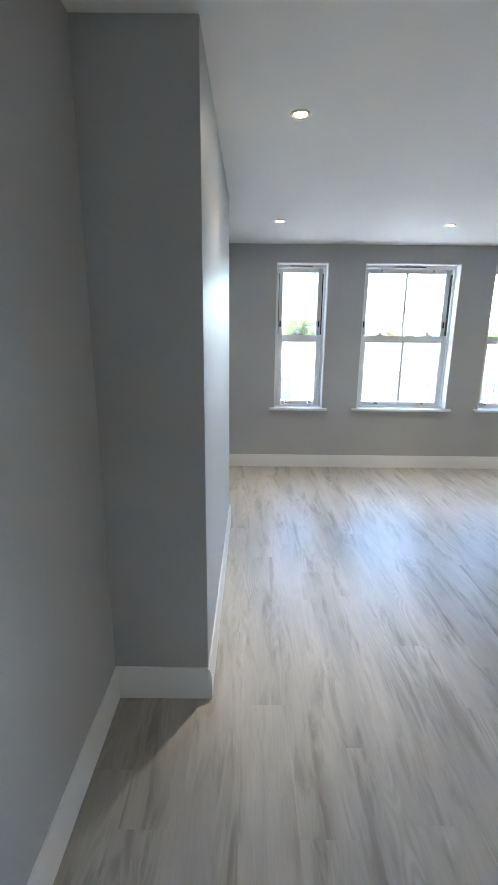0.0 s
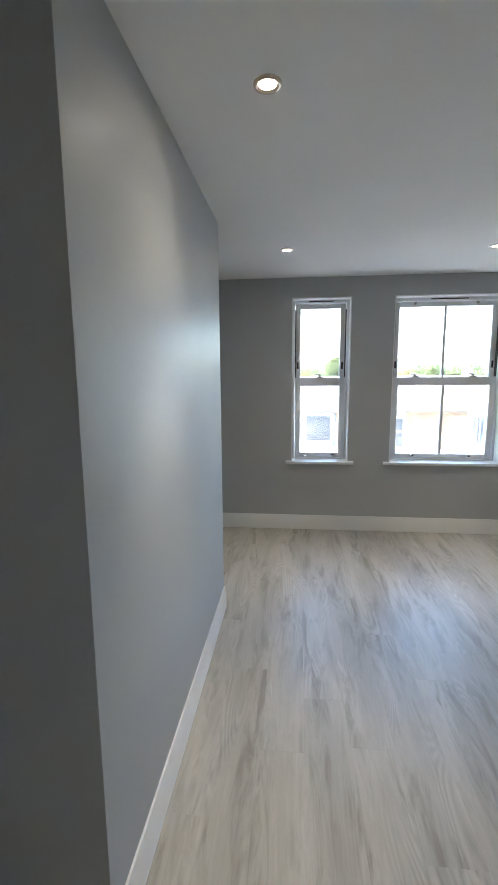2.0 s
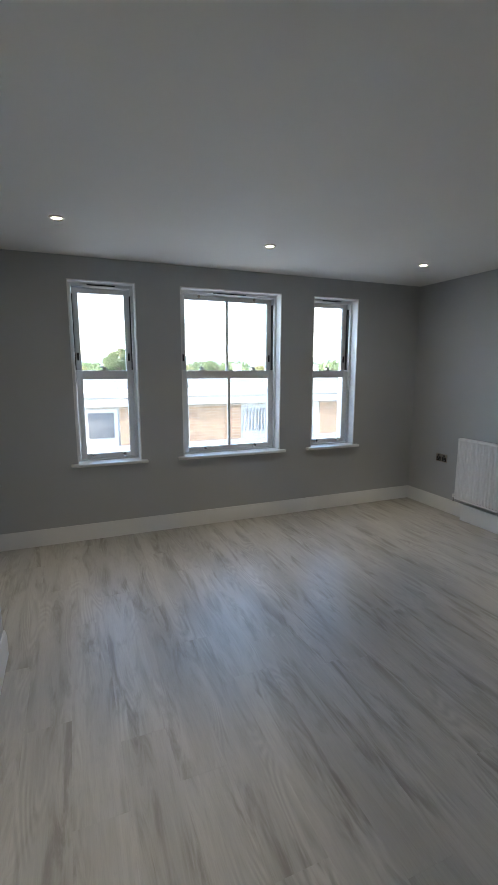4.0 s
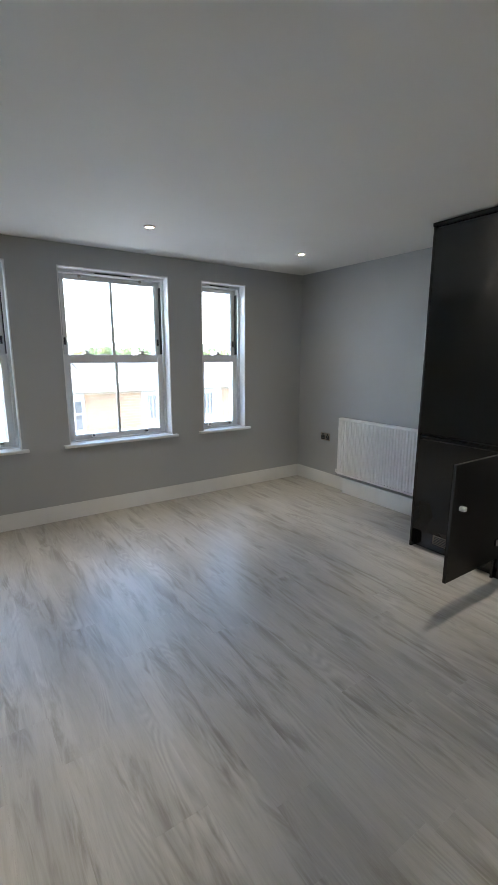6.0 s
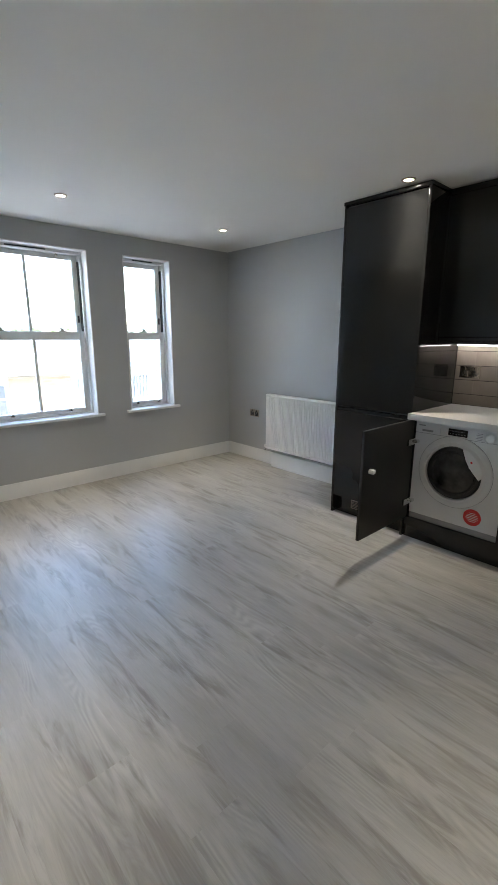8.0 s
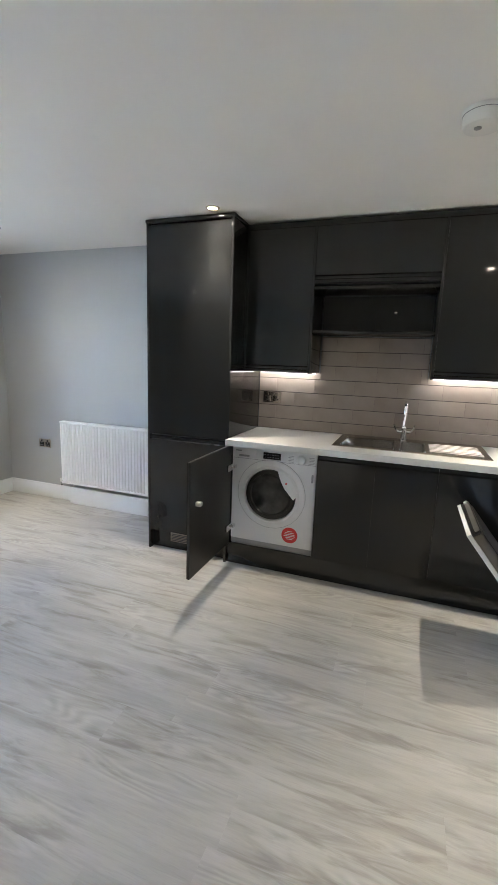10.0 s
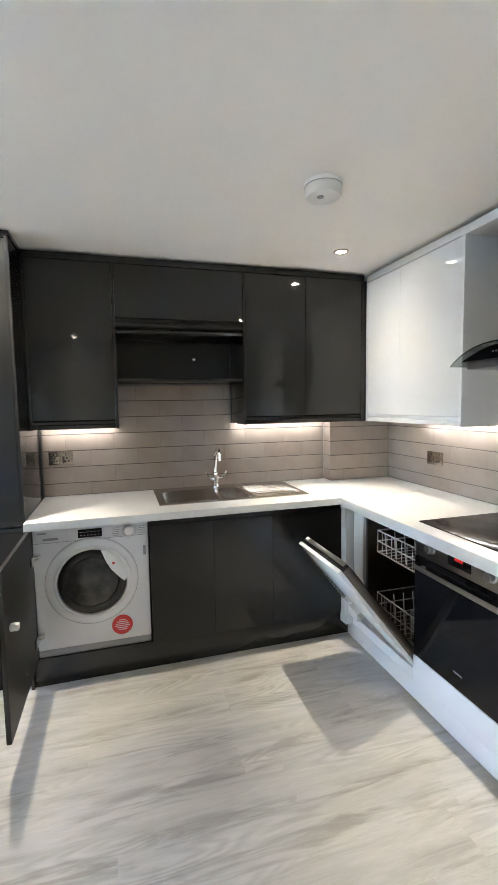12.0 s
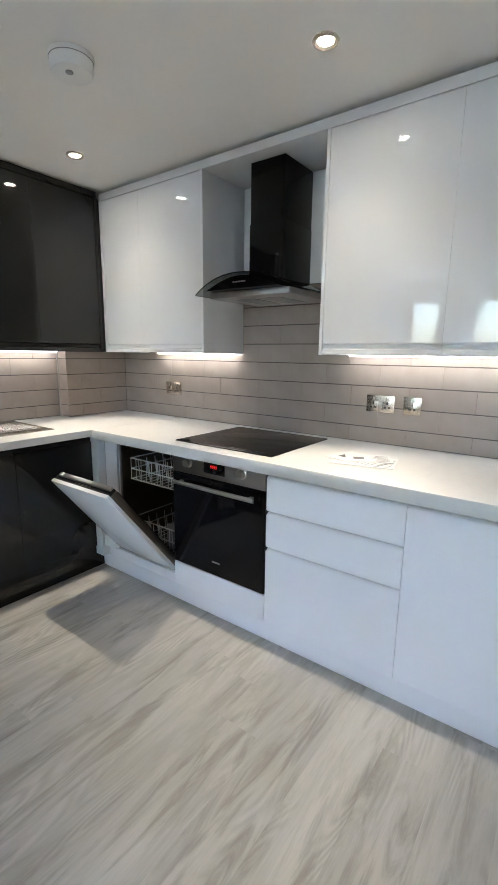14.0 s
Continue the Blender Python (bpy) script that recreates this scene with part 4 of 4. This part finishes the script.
# ---- under-cabinet lights, sockets, leaflets ----
def led(x0, x1, y0, y1):
    d = thing("cabinet_light", ((x0 + x1) / 2, (y0 + y1) / 2, UB), "slim lit warm-white strip light under a wall unit", "strip light", "under-cabinet lights")
    part("housing", slab(x0, x1, y0, y1, UB - 0.0045, UB - 0.0005, 0.001), STEEL, d)
    s = 0.003
    part("diffuser", slab(x0 + s, x1 - s, y0 + s, y1 - s, UB - 0.009, UB - 0.0046, 0.0015), LED, d, "glowing diffuser")


led(EAST - 0.075, EAST - 0.050, 1.69, 2.13)
led(EAST - 0.075, EAST - 0.050, 0.20, 0.885)
led(2.615, 3.30, SOUTH + 0.050, SOUTH + 0.075)
led(END + 0.02, 1.865, SOUTH + 0.050, SOUTH + 0.075)

TS, TE = SOUTH + 0.010, EAST - 0.010
socket(3.205, 1.115, TS, "N", 2, PLATE, PLATE, "kitchen sockets")
socket(1.704, 1.118, TS, "N", 2, PLATE, PLATE, "kitchen sockets")
socket(1.544, 1.118, TS, "N", 1, PLATE, PLATE, "kitchen sockets")
socket(2.038, 1.158, TE, "W", 2, PLATE, PLATE, "kitchen sockets")

for k, (px, py, turn, w, h) in enumerate(((1.605, 0.105, 12, 0.26, 0.19), (1.63, 0.095, -14, 0.24, 0.175), (1.595, 0.085, 28, 0.19, 0.135))):
    z = TOP + 0.001 + 0.0045 * k
    leaf = thing("leaflet", (px, py, z), "folded white printed leaflet lying on the worktop", "leaflet", "leaflets")
    m = Matrix.Translation((px, py, z)) @ Matrix.Rotation(radians(turn), 4, "Z")
    bm = slab(-w / 2, w / 2, -h / 2, h / 2, 0, 0.0042, 0.0004, m)
    part("sheet", bm, PAPER, leaf)
    bm = bmesh.new()
    for n in range(6):
        y = h / 2 - 0.018 - n * h * 0.13
        box(bm, -w / 2 + 0.012, -w / 2 + 0.012 + w * (0.36 - 0.05 * (n % 3)), y, y + 0.005, 0.0042, 0.0044, 0, m)
    box(bm, 0.02, w / 2 - 0.03, -h * 0.10, h * 0.22, 0.0042, 0.0044, 0, m)
    part("print", bm, INK, leaf, "grey print")


# ---- outside ----
GROUND = -4.6


def leaf_mat(name, color):
    """Thin leaves that let part of the light through."""
    m = mat(name, color, 0.8, var=0.15, scale=1.5, bump=0)
    nt = m.node_tree
    thin, both = nt.nodes.new("ShaderNodeBsdfTranslucent"), nt.nodes.new("ShaderNodeMixShader")
    thin.inputs["Color"].default_value = (color[0] * 1.3, color[1] * 1.4, color[2], 1)
    nt.links.new(nt.nodes["Principled BSDF"].outputs[0], both.inputs[1])
    nt.links.new(thin.outputs[0], both.inputs[2])
    nt.links.new(both.outputs[0], nt.nodes["Material Output"].inputs["Surface"])
    return m


# ground below the windows, out of view, made pale to bounce daylight indoors
BOUNCE_GROUND = mat("pale_bounce_ground", (0.30, 0.29, 0.27), 0.9, var=0.2, scale=0.6, fine=40, bump=0.2)
RENDER_WHITE = mat("white_render", (0.30, 0.295, 0.285), 0.8, var=0.05, scale=0.8, fine=20, bump=0.05)
BRICK = random_tint(mat("buff_brick", (0.200, 0.132, 0.083), 0.85, var=0.12, scale=4, fine=60, bump=0.1), 0.18, island=True)
MORTAR = mat("mortar", (0.25, 0.21, 0.17), 0.9, var=0.08, fine=60)
SLATE = mat("grey_roof_felt", (0.065, 0.064, 0.062), 0.95, var=0.15, scale=1.5, fine=30)
SHUTTER = mat("grey_shutter", (0.07, 0.071, 0.073), 0.8, var=0.1, scale=2, fine=3, bump=0)
SLAT = mat("pale_grey_slat", (0.17, 0.17, 0.172), 0.8, var=0.05, fine=3, bump=0)
BARK = mat("bark", (0.10, 0.075, 0.055), 0.9, var=0.2, scale=8, bump=0.2)
LEAF = random_tint(leaf_mat("green_leaves", (0.115, 0.135, 0.072)), 0.18, island=True)
LEAF_WARM = random_tint(leaf_mat("yellow_green_leaves", (0.185, 0.165, 0.085)), 0.18, island=True)
# hill green with the grey-blue of distance haze mixed into the colour
HAZED_GRASS = mat("haze_tinted_fields", (0.10, 0.125, 0.105), 0.9, var=0.3, scale=0.02, fine=0.3, bump=0)

solid("ground", slab(-1500, 1500, OUT + 0.02, 2500, GROUND - 0.5, GROUND, 0), BOUNCE_GROUND, "plain ground outside the building, kept pale to bounce daylight indoors", "ground", kind="structure")


def brick_panel(parent, x0, x1, z0, z1, y):
    """A stretch of brick facing with raised bricks."""
    part("mortar_bed", slab(x0, x1, y, y + 0.05, z0, z1, 0), MORTAR, parent)
    verts, faces = [], []
    h, w, r = 0.15, 0.45, 0
    z = z0
    while z + h <= z1:
        x = x0 - (w / 2 if r % 2 else 0)
        while x < x1:
            a, b = max(x, x0) + 0.012, min(x + w, x1) - 0.012
            if b - a > 0.05:
                n = len(verts)
                verts += [(p, q, s) for q in (y, y - 0.015) for p, s in ((a, z + 0.012), (b, z + 0.012), (b, z + h - 0.012), (a, z + h - 0.012))]
                faces += [(n + 4, n + 5, n + 6, n + 7), (n, n + 4, n + 7, n + 3), (n + 5, n + 1, n + 2, n + 6), (n + 7, n + 6, n + 2, n + 3), (n, n + 1, n + 5, n + 4)]
            x += w
        z += h
        r += 1
    me = bpy.data.meshes.new("bricks")
    home = HOME[parent]
    me.from_pydata([tuple(Vector(v) - home) for v in verts], [], faces)
    me.materials.append(BRICK)
    ob = new("bricks", me)
    ob.parent = parent
    return tagged(ob, kind="stuff")


BF = 24.0
b = thing("commercial_building", (8, BF, GROUND), "long low white and brick building with a flat roof", "building")
part("wall", slab(-14, 26, BF + 0.06, BF + 12, GROUND, 0.15, 0), RENDER_WHITE, b)
part("fascia", slab(-14.2, 26.2, BF - 0.25, BF + 0.05, -0.42, 0.42, 0.02), RENDER_WHITE, b, "white roof fascia")
part("gutter", slab(-14.25, 26.25, BF - 0.33, BF - 0.251, 0.02, 0.09, 0.01), SLAT, b, "thin grey gutter")
part("roof", slab(-14.1, 26.1, BF + 0.06, BF + 12.2, 0.16, 0.34, 0), SLATE, b)
for a, c in ((-6.0, 0.2), (2.5, 3.9), (6.1, 9.1), (14.2, 19.0)):
    brick_panel(b, a, c, GROUND, -0.46, BF)
door_o = part("shutter_door", slab(0.7, 2.4, BF - 0.02, BF + 0.05, GROUND, -0.55, 0.01), RENDER_WHITE, b)
part("shutter", slab(0.98, 2.22, BF - 0.05, BF - 0.021, -2.0, -0.72, 0.01), SHUTTER, door_o, "grey roller shutter")
for a in (5.05, 5.55):
    wn_o = part("window", slab(a, a + 0.42, BF + 0.0, BF + 0.055, -2.4, -0.75, 0.01), RENDER_WHITE, b)
    part("pane", slab(a + 0.05, a + 0.37, BF - 0.012, BF - 0.001, -2.3, -1.55, 0), SHUTTER, wn_o)
    part("pane", slab(a + 0.05, a + 0.37, BF - 0.012, BF - 0.001, -1.45, -0.85, 0), SHUTTER, wn_o)
for k in range(22):
    a = 9.3 + k * 0.20
    part("slat", slab(a, a + 0.075, BF - 0.08, BF - 0.001, -2.0, -0.75, 0.005), SLAT, b)
for a in (2.0, 6.2, 7.4, 12.0):
    part("roof_vent", slab(a, a + 0.7, BF + 3, BF + 3.6, 0.34, 0.62 + 0.1 * (a % 2), 0.02), RENDER_WHITE, b)
low_r = thing("outbuilding", (6, 15, GROUND), "low grey felt-roofed outbuilding with a parapet", "building")
part("wall", slab(-3, 18, 15, 19, GROUND, -1.72, 0), RENDER_WHITE, low_r)
part("roof", slab(-3.1, 18.1, 14.9, 19.1, -1.72, -1.60, 0.02), SLATE, low_r)
for k in range(5):
    part("roof_batten", slab(-3 + k * 4.2, -2.6 + k * 4.2 + 3, 15.6 + 0.5 * (k % 2), 15.8 + 0.5 * (k % 2), -1.60, -1.5, 0.01), RENDER_WHITE if k % 2 else MORTAR, low_r)
h2 = thing("terrace_house", (14, 40, GROUND), "white rendered houses with grey pitched roofs", "house")
for k in range(4):
    a = -8 + k * 9.0
    part("wall", slab(a, a + 8.4, 40, 48, GROUND, 0.1, 0), RENDER_WHITE, h2)
    part("roof", prism([(39.6, 0.1), (44, 1.25), (48.4, 0.1)], a - 0.2, a + 8.6, "X"), SLATE, h2)
    part("chimney", slab(a + 6, a + 6.7, 43.6, 44.4, 0.9, 1.9, 0.02), RENDER_WHITE, h2)


def foliage(name, blobs, count, size, seed, material):
    """Many small bent leaf clumps scattered through loose, uneven masses."""
    r = random.Random(seed)
    verts, faces = [], []
    for _ in range(count):
        cx, cy, cz, rad, tall_r = r.choice(blobs)
        d = Vector((r.gauss(0, 1), r.gauss(0, 1), r.gauss(0, 1))).normalized() * (r.random() ** 0.4)
        p = Vector((cx + d.x * rad, cy + d.y * rad, cz + d.z * tall_r))
        q = Euler((r.uniform(0, 6.3), r.uniform(0, 6.3), r.uniform(0, 6.3))).to_matrix()
        s = size * r.uniform(0.5, 1.3)
        n = len(verts)
        verts += [tuple(p + q @ Vector(v)) for v in ((-s, -s * 0.5, 0), (0, -s * 0.6, s * 0.25), (s, 0, 0), (0, s * 0.6, s * 0.2))]
        faces.append((n, n + 1, n + 2, n + 3))
    me = bpy.data.meshes.new(name)
    me.from_pydata(verts, [], faces)
    me.materials.append(material)
    return me


def tree(x, y, top, spread, seed, material, label):
    r = random.Random(seed)
    t = thing("tree", (x, y, GROUND), label, "tree", "trees behind the buildings")
    height = top - GROUND
    bm = bmesh.new()
    lathe([(0.05 * height, 0), (0.03 * height, 0.25 * height), (0.018 * height, 0.6 * height), (0.004 * height, 0.9 * height)], (x, y, GROUND), "Z", 10, bm)
    for k in range(9):
        a, z = r.uniform(0, 6.3), GROUND + height * r.uniform(0.3, 0.75)
        l = spread * r.uniform(0.5, 0.9)
        tube([(x, y, z), (x + l * 0.5 * math.cos(a), y + l * 0.5 * math.sin(a), z + l * 0.3), (x + l * math.cos(a), y + l * math.sin(a), z + l * 0.5)], 0.01 * height, 6, bm)
    part("trunk", bm, BARK, t)
    blobs = []
    for k in range(16):
        a, u = r.uniform(0, 6.3), r.uniform(0.42, 0.86)
        d = spread * (1.1 - 0.75 * abs(u - 0.55) * 1.6) * r.uniform(0.2, 0.9)
        rad = spread * r.uniform(0.22, 0.40)
        blobs.append((d * math.cos(a), d * math.sin(a), height * u, rad, rad * 0.8))
    me = foliage("crown", blobs, 15000, spread * 0.04, seed, material)
    ob = new("crown", me)
    ob.parent = t
    return t


tree(5.6, 52, 4.7, 1.9, 3, LEAF, "tall dark green tree behind the low buildings")
tree(0.6, 56, 2.3, 2.2, 4, LEAF_WARM, "yellowing round tree behind the low buildings")
tree(14.0, 60, 2.3, 3.4, 5, LEAF_WARM, "yellow-green tree behind the low buildings")
tree(20.0, 62, 2.6, 3.6, 6, LEAF, "green tree behind the low buildings")
tree(26.5, 60, 2.4, 3.2, 7, LEAF_WARM, "yellow-green tree behind the low buildings")
tree(33.0, 63, 2.5, 3.6, 8, LEAF, "green tree behind the low buildings")
tree(40.0, 60, 2.3, 3.2, 9, LEAF, "green tree behind the low buildings")
tree(-6.0, 60, 2.8, 3.2, 10, LEAF, "green tree behind the low buildings")
r = random.Random(21)
me = foliage("far_woods", [(r.uniform(-60, 150), r.uniform(85, 150), GROUND + r.uniform(3.0, 6.4), r.uniform(3, 6), r.uniform(1.2, 2.2)) for _ in range(170)], 60000, 0.5, 22, LEAF)
tagged(new("far_woods", me), "distant belt of mixed green trees", "woods", kind="stuff")
bm = prism([(300, GROUND - 1), (420, 8.0), (900, 27), (1400, 15), (1400, GROUND - 1)], -1200, 1400, "X")
solid("hill", bm, HAZED_GRASS, "green hill on the horizon with haze in its colour", "hill", kind="structure")


# ---- tiled splashback ----
ROWS_Z = [TOP + 0.001] + [0.993 + 0.106 * k for k in range(12)]
TL, JOINT, UPRIGHT = 0.302, 0.0050, 0.0009


def tile_mesh(w, h, face):
    bm = bmesh.new()
    t = 0.008
    if face == "N":
        box(bm, 0, w, 0, t, 0, h, 0)
    else:
        box(bm, -t, 0, 0, w, 0, h, 0)
    out = [f for f in bm.faces if (f.normal.y > 0.9 if face == "N" else f.normal.x < -0.9)]
    ed = list({e for f in out for e in f.edges})
    bmesh.ops.bevel(bm, geom=ed, offset=0.0007, segments=1, affect="EDGES")
    return to_mesh("tile", bm, TILE)


TILE_CACHE = {}


def tiles(parent, face, wall, a, b, phase=0.0, back=0.0, opening=None, top=0.0):
    """Running-bond tiles over a stretch a..b of a wall up to the wall units, and higher between them in the opening."""
    for r, z in enumerate(ROWS_Z):
        hi = ROWS_Z[r + 1] if r + 1 < len(ROWS_Z) else z + 0.106
        if hi <= UB:
            spans = [(a, b, hi)]
        elif z < UB - 0.012:
            spans = [(a, b, UB - 0.001)] if not opening else [(a, opening[0], UB - 0.001), (opening[0], opening[1], min(hi, top)), (opening[1], b, UB - 0.001)]
        else:
            spans = [(opening[0], opening[1], min(hi, top))] if opening and top - z > 0.012 else []
        start = a - ((phase + (TL / 2 if r % 2 else 0.0)) % TL)
        for s0, s1, z1 in spans:
            u = start
            while u < s1:
                u0, u1 = max(u, s0), min(u + TL, s1)
                if u1 - u0 > 0.008:
                    key = (round(u1 - u0, 4), round(z1 - z, 4), face)
                    if key not in TILE_CACHE:
                        TILE_CACHE[key] = tile_mesh(u1 - u0 - UPRIGHT, z1 - z - JOINT, face)
                    ob = new("tile", TILE_CACHE[key])
                    ob.parent = parent
                    ob.location = (u0 + UPRIGHT / 2, wall + back, z + JOINT / 2) if face == "N" else (wall - back, u0 + UPRIGHT / 2, z + JOINT / 2)
                u += TL


BX, BY = 3.738, 0.176
sp = solid("splashback", slab(END, BX, SOUTH + 0.0005, SOUTH + 0.006, TOP + 0.0005, UB - 0.0005, 0), GROUT, "taupe metro tile splashback behind the white units", "splashback", kind="structure")
part("upper_bed", slab(1.886, 2.594, SOUTH + 0.0005, SOUTH + 0.006, UB, 1.735, 0), GROUT, sp)
tiles(sp, "N", SOUTH, END, BX, 0.10, 0.002, (1.887, 2.593), 1.735)
se = solid("splashback", slab(EAST - 0.006, EAST - 0.0005, BY, T0 - 0.001, TOP + 0.0005, UB - 0.0005, 0), GROUT, "taupe metro tile splashback behind the sink", "splashback", kind="structure")
part("upper_bed", slab(EAST - 0.006, EAST - 0.0005, 0.906, 1.667, UB, 1.631, 0), GROUT, se)
tiles(se, "W", EAST, BY, T0 - 0.001, 0.132, 0.002, (0.9065, 1.6665), 1.631)
bx = solid("pipe_boxing", slab(BX + 0.007, EAST - 0.0065, SOUTH + 0.0005, BY - 0.009, TOP + 0.0005, UB - 0.0005, 0), GROUT, "tiled pipe boxing in the kitchen corner", "pipe boxing", kind="structure")
tiles(bx, "W", BX + 0.009, SOUTH + 0.010, BY, 0.22, 0.0)
# the short return of the boxing
for r, z in enumerate(ROWS_Z):
    hi = min(ROWS_Z[r + 1] if r + 1 < len(ROWS_Z) else UB - 0.001, UB - 0.001)
    if hi - z > 0.012:
        key = (0.108, round(hi - z, 4), "N")
        if key not in TILE_CACHE:
            TILE_CACHE[key] = tile_mesh(0.108, hi - z - JOINT, "N")
        ob = new("tile", TILE_CACHE[key])
        ob.parent = bx
        ob.location = (BX + 0.0015, BY - 0.0088, z + JOINT / 2)
solid("shadow_board", slab(1.886, 2.594, SOUTH + 0.001, SOUTH + 0.006, 1.737, 2.287, 0), WHITE_SIDE, "white panel on the wall behind the hood", "wall panel", kind="structure")

# ---- floor planks ----
PW, PLEN = 0.182, 1.22
PLANK_CACHE = {}
rng = random.Random(5)
x = RECESS
while x < EAST - 0.01:
    w = min(PW, EAST - x)
    y = SOUTH - rng.uniform(0.1, PLEN - 0.1)
    while y < NORTH:
        y0, y1 = max(y, SOUTH), min(y + PLEN, NORTH)
        hidden = (x + w < PART_X - 0.02 and x > RECESS and y0 > PART_S and y1 < PART_N)
        if y1 - y0 > 0.02 and not hidden:
            key = (round(w, 3), round(y1 - y0, 3))
            if key not in PLANK_CACHE:
                bm = bmesh.new()
                box(bm, 0.0001, w - 0.0001, 0.0001, y1 - y0 - 0.0001, -0.0075, 0)
                top = [f for f in bm.faces if f.normal.z > 0.9]
                bmesh.ops.bevel(bm, geom=list({e for f in top for e in f.edges}), offset=0.0002, segments=1, affect="EDGES")
                PLANK_CACHE[key] = to_mesh("plank", bm, PLANK)
            ob = new("plank", PLANK_CACHE[key])
            ob.parent = floor
            ob.location = (x, y0, 0)
        y += PLEN
    x += PW
